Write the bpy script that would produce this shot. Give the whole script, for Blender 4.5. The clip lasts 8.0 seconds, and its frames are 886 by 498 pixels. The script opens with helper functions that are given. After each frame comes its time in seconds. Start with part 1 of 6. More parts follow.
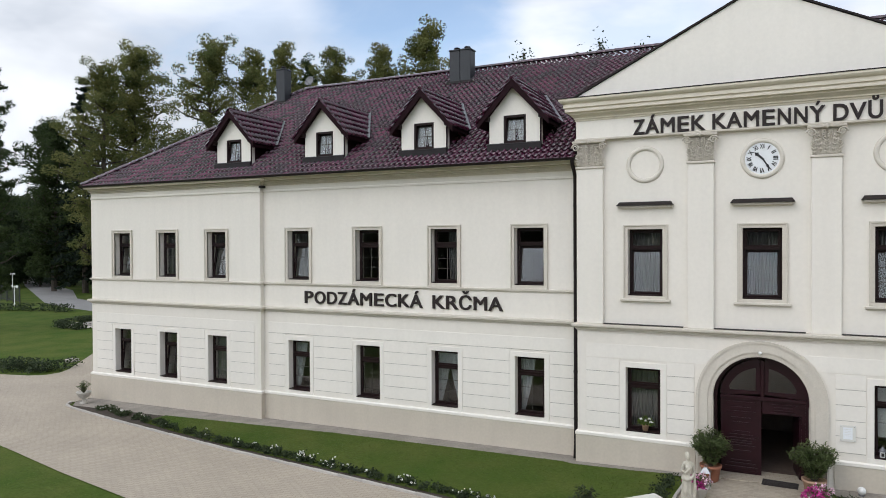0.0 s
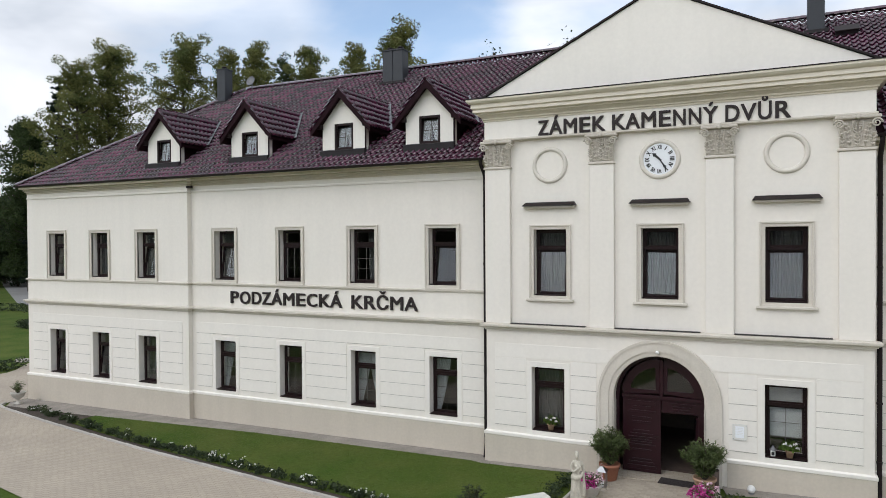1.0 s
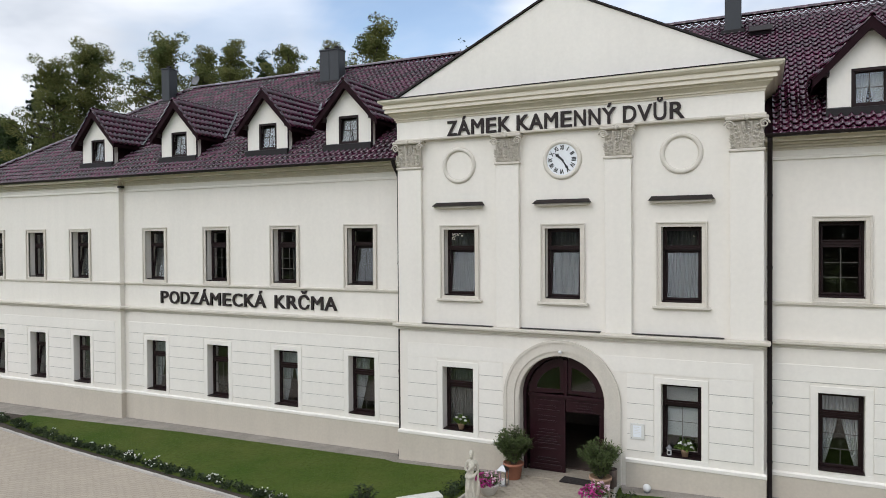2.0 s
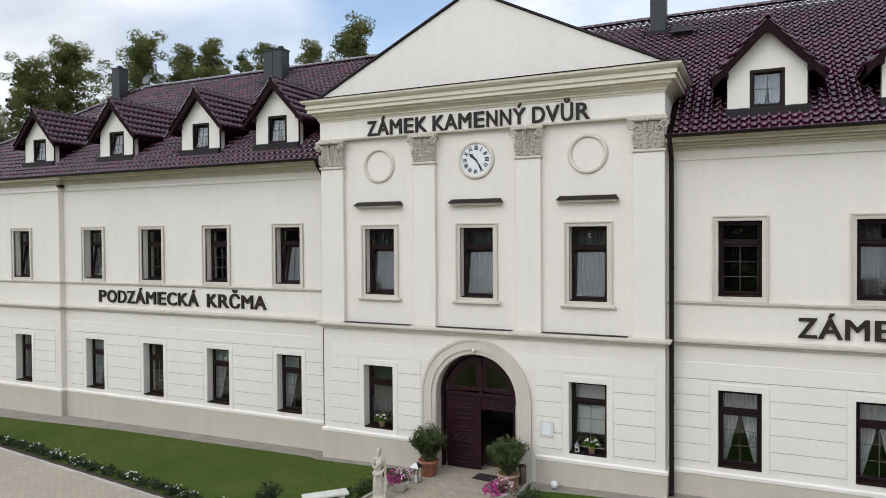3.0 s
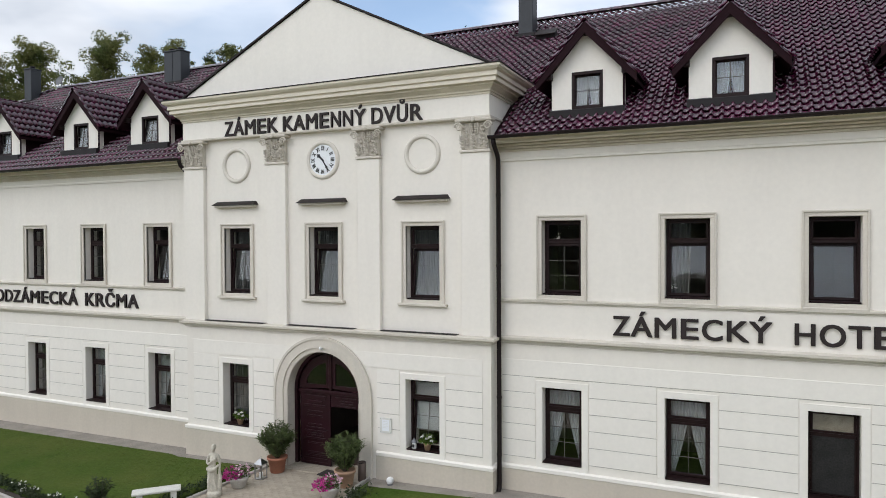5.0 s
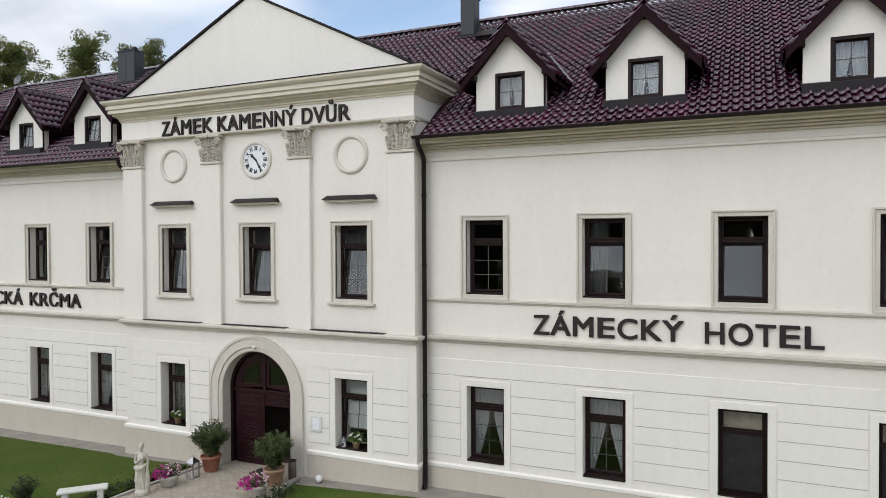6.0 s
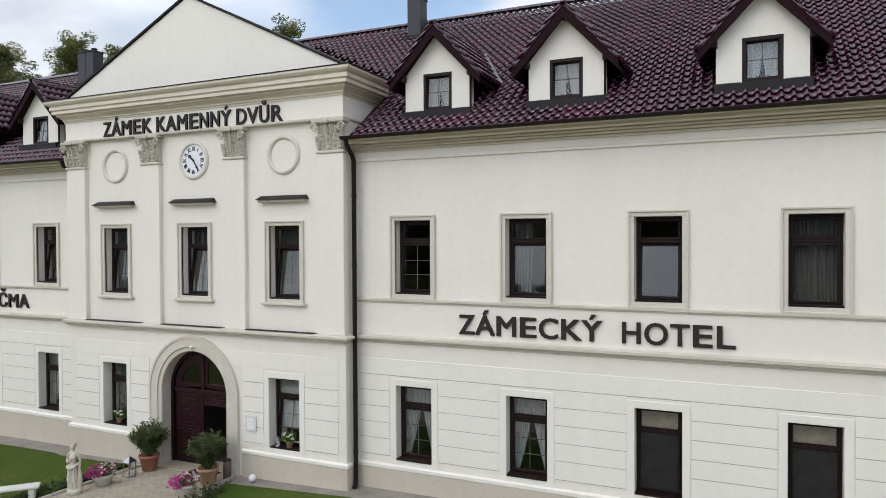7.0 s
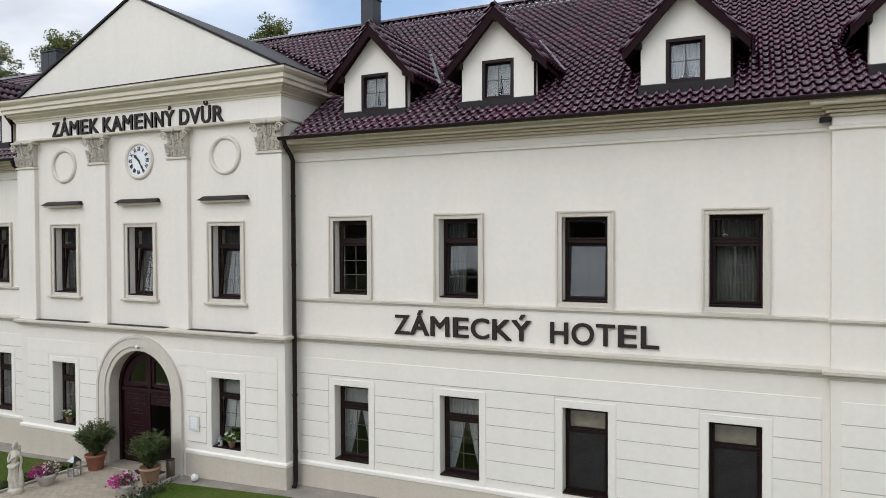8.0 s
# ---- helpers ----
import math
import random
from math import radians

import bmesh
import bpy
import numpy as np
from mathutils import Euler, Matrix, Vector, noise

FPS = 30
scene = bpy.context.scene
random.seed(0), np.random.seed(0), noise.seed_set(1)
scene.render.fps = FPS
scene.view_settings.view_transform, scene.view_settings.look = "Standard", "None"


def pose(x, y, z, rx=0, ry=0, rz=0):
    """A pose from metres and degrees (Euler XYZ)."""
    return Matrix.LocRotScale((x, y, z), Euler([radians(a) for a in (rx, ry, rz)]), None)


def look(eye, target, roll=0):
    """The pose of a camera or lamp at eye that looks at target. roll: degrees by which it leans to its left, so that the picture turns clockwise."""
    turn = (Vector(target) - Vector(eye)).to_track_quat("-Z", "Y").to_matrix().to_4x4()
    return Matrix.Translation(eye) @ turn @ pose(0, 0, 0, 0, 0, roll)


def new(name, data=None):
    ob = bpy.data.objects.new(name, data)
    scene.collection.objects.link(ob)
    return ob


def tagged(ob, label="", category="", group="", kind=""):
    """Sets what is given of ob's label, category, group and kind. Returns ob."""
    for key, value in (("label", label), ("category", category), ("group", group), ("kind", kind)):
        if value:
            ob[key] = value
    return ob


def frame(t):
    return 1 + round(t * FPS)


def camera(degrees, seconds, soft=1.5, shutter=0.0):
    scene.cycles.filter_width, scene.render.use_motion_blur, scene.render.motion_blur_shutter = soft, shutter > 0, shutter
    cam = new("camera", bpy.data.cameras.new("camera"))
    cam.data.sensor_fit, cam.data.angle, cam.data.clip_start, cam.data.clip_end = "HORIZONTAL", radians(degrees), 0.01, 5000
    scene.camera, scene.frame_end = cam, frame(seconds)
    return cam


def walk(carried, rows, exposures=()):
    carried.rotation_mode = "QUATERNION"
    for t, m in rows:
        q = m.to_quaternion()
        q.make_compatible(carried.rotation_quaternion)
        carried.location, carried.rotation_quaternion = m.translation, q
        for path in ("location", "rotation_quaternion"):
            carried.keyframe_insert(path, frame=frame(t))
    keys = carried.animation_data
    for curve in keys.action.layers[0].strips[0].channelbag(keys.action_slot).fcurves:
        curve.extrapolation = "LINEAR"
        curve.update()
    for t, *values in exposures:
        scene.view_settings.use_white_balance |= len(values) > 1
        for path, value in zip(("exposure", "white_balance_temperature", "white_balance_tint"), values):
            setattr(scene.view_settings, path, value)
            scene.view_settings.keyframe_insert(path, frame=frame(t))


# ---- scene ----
cam = camera(66.0, 8.0, soft=0.9)
PATH = [
    (0, (0.19, -19.659, 6.326), (-0.675, -17.856, 6.301), -0.32),
    (0.5, (1.344, -19.154, 6.330), (0.49, -17.346, 6.304), -0.34),
    (1, (2.493, -18.635, 6.348), (1.64, -16.826, 6.320), -0.37),
    (1.5, (3.689, -18.095, 6.378), (2.837, -16.285, 6.347), -0.4),
    (3, (6.83, -16.865, 6.405), (5.99, -15.051, 6.366), -0.42),
    (3.5, (7.847, -16.489, 6.390), (7.012, -14.673, 6.352), -0.4),
    (4, (8.775, -16.132, 6.352), (7.939, -14.315, 6.316), -0.38),
    (4.5, (9.738, -15.73, 6.333), (8.901, -13.914, 6.298), -0.34),
    (6, (12.144, -14.825, 6.297), (11.329, -12.999, 6.263), -0.3),
    (6.5, (12.999, -14.487, 6.284), (12.183, -12.661, 6.251), -0.3),
    (7, (13.745, -14.179, 6.275), (12.929, -12.354, 6.243), -0.3),
    (7.5, (14.5, -13.881, 6.286), (13.684, -12.056, 6.253), -0.3),
    (8, (15.115, -13.628, 6.304), (14.301, -11.801, 6.268), -0.3),
]
walk(cam, [(t, look(eye, target, roll)) for t, eye, target, roll in PATH])
scene.view_settings.exposure = -0.71

# ---------------------------------------------------------------- light
SUN_EL, SUN_AZ = 38.0, 205.0          # height, and the compass side it stands on (180 is in front of the house)
world = bpy.data.worlds.new("sky")
scene.world = world
world.use_nodes = True
wn = world.node_tree
wn.nodes.clear()


def wnode(kind, **kw):
    n = wn.nodes.new(kind)
    for k, v in kw.items():
        n.inputs[k].default_value = v
    return n


w_lift = wnode("ShaderNodeVectorMath")
w_lift.operation = "SCALE"
w_lift.inputs["Scale"].default_value = 2.2
w_out = wnode("ShaderNodeOutputWorld")
w_bg = wnode("ShaderNodeBackground", Strength=0.15)
w_sky = wnode("ShaderNodeTexSky")
w_sky.sky_type, w_sky.sun_disc = "NISHITA", False
w_sky.sun_elevation, w_sky.sun_rotation = radians(SUN_EL), radians(SUN_AZ)
w_co = wnode("ShaderNodeTexCoord")
w_map = wnode("ShaderNodeMapping")
w_map.inputs["Scale"].default_value = (1.0, 1.0, 2.6)
w_map.inputs["Location"].default_value = (-0.20, -0.13, 0.2)
w_noise = wnode("ShaderNodeTexNoise", Scale=2.1, Detail=7.0, Roughness=0.55, Distortion=0.3)
w_ramp = wnode("ShaderNodeValToRGB")
w_ramp.color_ramp.elements[0].position, w_ramp.color_ramp.elements[0].color = 0.36, (0.55, 0.55, 0.55, 1)
w_ramp.color_ramp.elements[1].position, w_ramp.color_ramp.elements[1].color = 0.50, (1, 1, 1, 1)
w_noise2 = wnode("ShaderNodeTexNoise", Scale=2.6, Detail=5.0, Roughness=0.55, Distortion=0.4)
w_grey = wnode("ShaderNodeValToRGB")
w_grey.color_ramp.elements[0].position, w_grey.color_ramp.elements[0].color = 0.36, (7.3, 7.9, 8.9, 1)
w_grey.color_ramp.elements[1].position, w_grey.color_ramp.elements[1].color = 0.60, (11.0, 11.45, 12.3, 1)
w_mix = wnode("ShaderNodeMix")
w_mix.data_type = "RGBA"
# cloud is brighter on the side where the sun stands behind it
w_dot = wnode("ShaderNodeVectorMath")
w_dot.operation = "DOT_PRODUCT"
w_dot.inputs[1].default_value = (math.sin(radians(SUN_AZ)) * math.cos(radians(SUN_EL)), math.cos(radians(SUN_AZ)) * math.cos(radians(SUN_EL)), math.sin(radians(SUN_EL)))
w_glow = wnode("ShaderNodeMapRange")
w_glow.interpolation_type = "SMOOTHSTEP"
w_glow.inputs["From Min"].default_value, w_glow.inputs["From Max"].default_value = 0.25, 1.0
w_glow.inputs["To Min"].default_value, w_glow.inputs["To Max"].default_value = 1.0, 1.75
w_scale = wnode("ShaderNodeVectorMath")
w_scale.operation = "SCALE"
# a gap of clear blue between the clouds, ragged at its edge
w_gap = wnode("ShaderNodeVectorMath")
w_gap.operation = "DOT_PRODUCT"
w_gap.inputs[1].default_value = (-0.458, 0.829, 0.322)
w_rag = wnode("ShaderNodeMath")
w_rag.operation = "MULTIPLY_ADD"
w_rag.inputs[1].default_value = 0.060
w_hole = wnode("ShaderNodeMapRange")
w_hole.interpolation_type = "SMOOTHSTEP"
w_hole.inputs["From Min"].default_value, w_hole.inputs["From Max"].default_value = 1.011, 1.025
w_hole.inputs["To Min"].default_value, w_hole.inputs["To Max"].default_value = 1.0, 0.12
w_cover = wnode("ShaderNodeMath")
w_cover.operation = "MULTIPLY"
wn.links.new(w_co.outputs["Generated"], w_gap.inputs[0])
wn.links.new(w_noise.outputs[0], w_rag.inputs[0])
wn.links.new(w_gap.outputs["Value"], w_rag.inputs[2])
wn.links.new(w_rag.outputs[0], w_hole.inputs[0])
wn.links.new(w_ramp.outputs[0], w_cover.inputs[0])
wn.links.new(w_hole.outputs[0], w_cover.inputs[1])
wn.links.new(w_co.outputs["Generated"], w_dot.inputs[0])
wn.links.new(w_dot.outputs["Value"], w_glow.inputs[0])
wn.links.new(w_glow.outputs[0], w_scale.inputs["Scale"])
wn.links.new(w_mix.outputs[2], w_scale.inputs[0])
for a, b in ((w_co.outputs["Generated"], w_map.inputs["Vector"]), (w_map.outputs[0], w_noise.inputs["Vector"]), (w_map.outputs[0], w_noise2.inputs["Vector"]),
             (w_noise.outputs[0], w_ramp.inputs[0]), (w_noise2.outputs[0], w_grey.inputs[0]), (w_cover.outputs[0], w_mix.inputs[0]),
             (w_sky.outputs[0], w_lift.inputs[0]), (w_lift.outputs[0], w_mix.inputs[6]), (w_grey.outputs[0], w_mix.inputs[7]), (w_scale.outputs[0], w_bg.inputs[0]), (w_bg.outputs[0], w_out.inputs[0])):
    wn.links.new(a, b)
sun = new("sun", bpy.data.lights.new("sun", "SUN"))
sun.data.energy, sun.data.angle, sun.data.color = 0.75, radians(25), (1.0, 0.92, 0.80)
sun_way = Vector((math.sin(radians(SUN_AZ)) * math.cos(radians(SUN_EL)), math.cos(radians(SUN_AZ)) * math.cos(radians(SUN_EL)), math.sin(radians(SUN_EL))))
sun.matrix_world = look(sun_way * 80, (0, 0, 0))


# ---------------------------------------------------------------- materials
def material(name, colour, rough=0.7, vary=0.12, scale=3.0, fine=40.0, bump=0.15, bump_scale=60.0, metallic=0.0, second=None, per_object=0.0, per_island=0.0, stain=None, spec=0.5, stretch=(1, 1, 1)):
    """A painted, stony or earthy surface: two scales of variation, optional second colour and downward streaks, fine relief."""
    m = bpy.data.materials.new(name)
    m.use_nodes = True
    nt = m.node_tree
    p = nt.nodes["Principled BSDF"]
    p.inputs["Roughness"].default_value, p.inputs["Metallic"].default_value = rough, metallic
    p.inputs["Specular IOR Level"].default_value = spec
    co = nt.nodes.new("ShaderNodeTexCoord")
    mp = nt.nodes.new("ShaderNodeMapping")
    mp.inputs["Scale"].default_value = stretch
    nt.links.new(co.outputs["Object"], mp.inputs["Vector"])
    big = nt.nodes.new("ShaderNodeTexNoise")
    big.inputs["Scale"].default_value, big.inputs["Detail"].default_value = scale, 5
    small = nt.nodes.new("ShaderNodeTexNoise")
    small.inputs["Scale"].default_value, small.inputs["Detail"].default_value = fine, 3
    for n in (big, small):
        nt.links.new(mp.outputs[0], n.inputs["Vector"])
    ramp = nt.nodes.new("ShaderNodeValToRGB")
    c = Vector(colour)
    d = Vector(second) if second else c * (1 - vary)
    ramp.color_ramp.elements[0].position, ramp.color_ramp.elements[0].color = 0.3, (*d, 1)
    ramp.color_ramp.elements[1].position, ramp.color_ramp.elements[1].color = 0.68, (*c, 1)
    nt.links.new(big.outputs[0], ramp.inputs[0])
    mul = nt.nodes.new("ShaderNodeMapRange")
    mul.inputs["From Min"].default_value, mul.inputs["From Max"].default_value = 0.25, 0.75
    mul.inputs["To Min"].default_value, mul.inputs["To Max"].default_value = 1 - vary, 1 + vary * 0.5
    nt.links.new(small.outputs[0], mul.inputs[0])
    last = mul.outputs[0]
    if per_object or per_island:
        src = nt.nodes.new("ShaderNodeObjectInfo").outputs["Random"] if per_object else nt.nodes.new("ShaderNodeNewGeometry").outputs["Random Per Island"]
        r = nt.nodes.new("ShaderNodeMapRange")
        k = per_object or per_island
        r.inputs["To Min"].default_value, r.inputs["To Max"].default_value = 1 - k, 1 + k
        nt.links.new(src, r.inputs[0])
        mm = nt.nodes.new("ShaderNodeMath")
        mm.operation = "MULTIPLY"
        nt.links.new(last, mm.inputs[0]), nt.links.new(r.outputs[0], mm.inputs[1])
        last = mm.outputs[0]
    if stain:
        streak = nt.nodes.new("ShaderNodeTexNoise")
        sm = nt.nodes.new("ShaderNodeMapping")
        sm.inputs["Scale"].default_value = (2.2, 2.2, 0.16)
        streak.inputs["Scale"].default_value, streak.inputs["Detail"].default_value = 1.6, 6
        nt.links.new(co.outputs["Object"], sm.inputs["Vector"]), nt.links.new(sm.outputs[0], streak.inputs["Vector"])
        r = nt.nodes.new("ShaderNodeMapRange")
        r.inputs["From Min"].default_value, r.inputs["From Max"].default_value = 0.35, 0.6
        r.inputs["To Min"].default_value, r.inputs["To Max"].default_value = 1 - stain, 1.0
        nt.links.new(streak.outputs[0], r.inputs[0])
        mm = nt.nodes.new("ShaderNodeMath")
        mm.operation = "MULTIPLY"
        nt.links.new(last, mm.inputs[0]), nt.links.new(r.outputs[0], mm.inputs[1])
        last = mm.outputs[0]
    vm = nt.nodes.new("ShaderNodeVectorMath")
    vm.operation = "SCALE"
    nt.links.new(ramp.outputs[0], vm.inputs[0]), nt.links.new(last, vm.inputs["Scale"])
    nt.links.new(vm.outputs[0], p.inputs["Base Color"])
    if bump:
        relief = nt.nodes.new("ShaderNodeTexNoise")
        relief.inputs["Scale"].default_value, relief.inputs["Detail"].default_value = bump_scale, 4
        nt.links.new(mp.outputs[0], relief.inputs["Vector"])
        b = nt.nodes.new("ShaderNodeBump")
        b.inputs["Strength"].default_value, b.inputs["Distance"].default_value = bump, 0.02
        nt.links.new(relief.outputs[0], b.inputs["Height"]), nt.links.new(b.outputs[0], p.inputs["Normal"])
    return m


def glass_material(name, tint=(0.9, 0.93, 0.93)):
    m = bpy.data.materials.new(name)
    m.use_nodes = True
    p = m.node_tree.nodes["Principled BSDF"]
    p.inputs["Base Color"].default_value = (*tint, 1)
    p.inputs["Roughness"].default_value, p.inputs["IOR"].default_value = 0.0, 1.52
    p.inputs["Transmission Weight"].default_value = 1.0
    return m


PLASTER = material("cream_plaster", (0.81, 0.765, 0.69), 0.85, 0.03, 0.6, 9.0, 0.12, 90.0, stain=0.02)
PLASTER_PALE = material("pale_cream_plaster", (0.83, 0.79, 0.72), 0.85, 0.03, 0.8, 11.0, 0.12, 90.0, stain=0.02)
PLINTH = material("beige_plinth_plaster", (0.58, 0.52, 0.43), 0.9, 0.06, 0.9, 14.0, 0.15, 70.0, stain=0.04)
TRIM = material("stone_beige_trim", (0.65, 0.60, 0.52), 0.8, 0.07, 1.4, 25.0, 0.15, 80.0, stain=0.06)
TRIM_OCHRE = material("ochre_cornice_paint", (0.64, 0.575, 0.455), 0.8, 0.07, 1.2, 20.0, 0.12, 70.0, stain=0.08)
CORNICE = material("pale_ochre_cornice_paint", (0.74, 0.68, 0.565), 0.85, 0.04, 1.2, 20.0, 0.12, 70.0, stain=0.05)
SANDSTONE = material("weathered_sandstone", (0.58, 0.53, 0.45), 0.85, 0.16, 3.0, 45.0, 0.4, 60.0)
DARK_WOOD = material("dark_brown_painted_wood", (0.020, 0.009, 0.009), 0.45, 0.3, 6.0, 50.0, 0.1, 90.0, stretch=(1, 1, 0.2), spec=0.2)
DOOR_WOOD = material("dark_red_brown_door_wood", (0.026, 0.006, 0.010), 0.34, 0.3, 5.0, 45.0, 0.1, 80.0, stretch=(0.3, 1, 1), spec=0.3)
FASCIA = material("dark_maroon_bargeboard", (0.020, 0.007, 0.010), 0.65, 0.25, 5.0, 40.0, 0.1, 60.0, spec=0.08)
TILE = material("glazed_maroon_tile", (0.074, 0.008, 0.032), 0.20, 0.25, 1.2, 30.0, 0.05, 40.0, per_island=0.25, second=(0.030, 0.004, 0.015), spec=0.5)
TILE_ONE = material("glazed_maroon_single_tile", (0.074, 0.008, 0.032), 0.20, 0.25, 1.2, 30.0, 0.05, 40.0, per_object=0.25, second=(0.030, 0.004, 0.015), spec=0.5)
for tile_mat in (TILE, TILE_ONE):
    glaze = tile_mat.node_tree.nodes["Principled BSDF"]
    glaze.inputs["Coat Weight"].default_value, glaze.inputs["Coat Roughness"].default_value, glaze.inputs["Coat IOR"].default_value = 0.7, 0.05, 1.5
METAL_DARK = material("dark_brown_sheet_metal", (0.016, 0.010, 0.010), 0.5, 0.2, 4.0, 40.0, 0.05, 50.0, spec=0.2)
METAL_APRON = material("slate_grey_apron_flashing", (0.020, 0.017, 0.018), 0.6, 0.2, 4.0, 40.0, 0.05, 50.0, spec=0.25)
METAL_GREY = material("grey_flashing", (0.20, 0.205, 0.215), 0.5, 0.2, 4.0, 40.0, 0.05, 50.0, metallic=0.5)
LETTER = material("dark_brown_letter_paint", (0.030, 0.022, 0.021), 0.6, 0.12, 6.0, 40.0, 0.0, spec=0.25)
GLASS = glass_material("window_glass")
# room colours hold the dimness of the interior, darker than real plaster
INNER = material("shade_darkened_room_plaster", (0.20, 0.165, 0.14), 0.9, 0.15, 1.0, 10.0, 0.0)
INNER_DARK = material("shade_darkened_room_surface", (0.09, 0.062, 0.05), 0.9, 0.2, 1.0, 10.0, 0.0)
# darker copy of the white net curtain: room shade put into its colour
CURTAIN_SHADED = material("shaded_net_curtain", (0.12, 0.12, 0.118), 0.9, 0.1, 4.0, 60.0, 0.1, 120.0)
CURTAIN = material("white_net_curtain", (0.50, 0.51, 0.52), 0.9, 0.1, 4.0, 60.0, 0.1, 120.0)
BLIND = material("beige_woven_blind", (0.46, 0.40, 0.31), 0.9, 0.25, 8.0, 60.0, 0.3, 120.0)


# ---------------------------------------------------------------- mesh helpers
def mesh_of(name, bm, mats):
    me = bpy.data.meshes.new(name)
    bm.normal_update()
    bm.to_mesh(me)
    bm.free()
    for m in (mats if isinstance(mats, (list, tuple)) else [mats]):
        me.materials.append(m)
    return me


def part(name, bm, mat, parent=None, label="", at=None):
    ob = new(name, mesh_of(name, bm, mat) if isinstance(bm, bmesh.types.BMesh) else bm)
    if parent:
        ob.parent = parent
    if at is not None:
        ob.matrix_basis = at
    return tagged(ob, label)


def thing(name, x, y, z, label, category, group="", kind="", rz=0.0):
    ob = new(name)
    ob.matrix_basis = pose(x, y, z, 0, 0, rz)
    return tagged(ob, label, category, group, kind)


def shade_smooth(ob):
    for f in ob.data.polygons:
        f.use_smooth = True
    return ob


def box(bm, x0, x1, y0, y1, z0, z1, bevel=0.0):
    vs = [bm.verts.new((x, y, z)) for z in (z0, z1) for y in (y0, y1) for x in (x0, x1)]
    fs = [bm.faces.new([vs[i] for i in q]) for q in ((0, 2, 3, 1), (4, 5, 7, 6), (0, 1, 5, 4), (2, 6, 7, 3), (0, 4, 6, 2), (1, 3, 7, 5))]
    if bevel:
        es = list({e for f in fs for e in f.edges})
        bmesh.ops.bevel(bm, geom=es, offset=bevel, segments=1, affect="EDGES")
    return vs


def boxed(x0, x1, y0, y1, z0, z1, bevel=0.0):
    bm = bmesh.new()
    box(bm, x0, x1, y0, y1, z0, z1, bevel)
    return bm


def lathe(bm, profile, seg=20, cx=0.0, cy=0.0, wobble=0.0):
    rings = []
    for r, z in profile:
        rings.append([bm.verts.new((cx + r * math.cos(2 * math.pi * k / seg) * (1 + wobble * math.cos(8 * math.pi * k / seg)),
                                    cy + r * math.sin(2 * math.pi * k / seg) * (1 + wobble * math.cos(8 * math.pi * k / seg)), z)) for k in range(seg)])
    for a, b in zip(rings, rings[1:]):
        for k in range(seg):
            bm.faces.new((a[k], a[(k + 1) % seg], b[(k + 1) % seg], b[k]))
    bm.faces.new(rings[0][::-1]), bm.faces.new(rings[-1])
    return bm


def tube(bm, points, r, seg=8):
    pts = [Vector(p) for p in points]
    rings, side = [], None
    for i, p in enumerate(pts):
        d = (pts[min(i + 1, len(pts) - 1)] - pts[max(i - 1, 0)]).normalized()
        if side is None:
            side = d.cross(Vector((1, 0, 0)) if abs(d.x) < 0.9 else Vector((0, 1, 0)))
        side = (side - d * side.dot(d)).normalized()
        other = d.cross(side)
        rr = r[i] if isinstance(r, (list, tuple)) else r
        rings.append([bm.verts.new(p + side * (rr * math.cos(2 * math.pi * k / seg)) + other * (rr * math.sin(2 * math.pi * k / seg))) for k in range(seg)])
    for a, b in zip(rings, rings[1:]):
        for k in range(seg):
            bm.faces.new((a[k], a[(k + 1) % seg], b[(k + 1) % seg], b[k]))
    bm.faces.new(rings[0][::-1]), bm.faces.new(rings[-1])
    return bm


def sweep(path, profile):
    """A moulding: the profile (out, z) carried along the plan path, mitred; outwards is to the right of the way."""
    bm = bmesh.new()
    P = [Vector(p) for p in path]
    rows = []
    for i, p in enumerate(P):
        ns = []
        for a, b in ((i - 1, i), (i, i + 1)):
            if a >= 0 and b < len(P):
                d = (P[b] - P[a]).normalized()
                ns.append(Vector((d.y, -d.x)))
        n = ns[0] if len(ns) == 1 else (ns[0] + ns[1]) / (1 + ns[0].dot(ns[1]))
        rows.append([bm.verts.new((p.x + n.x * o, p.y + n.y * o, z)) for o, z in profile])
    k = len(profile)
    for a, b in zip(rows, rows[1:]):
        for j in range(k):
            bm.faces.new((a[j], b[j], b[(j + 1) % k], a[(j + 1) % k]))
    bm.faces.new(rows[0]), bm.faces.new(rows[-1][::-1])
    bmesh.ops.recalc_face_normals(bm, faces=bm.faces)
    return bm


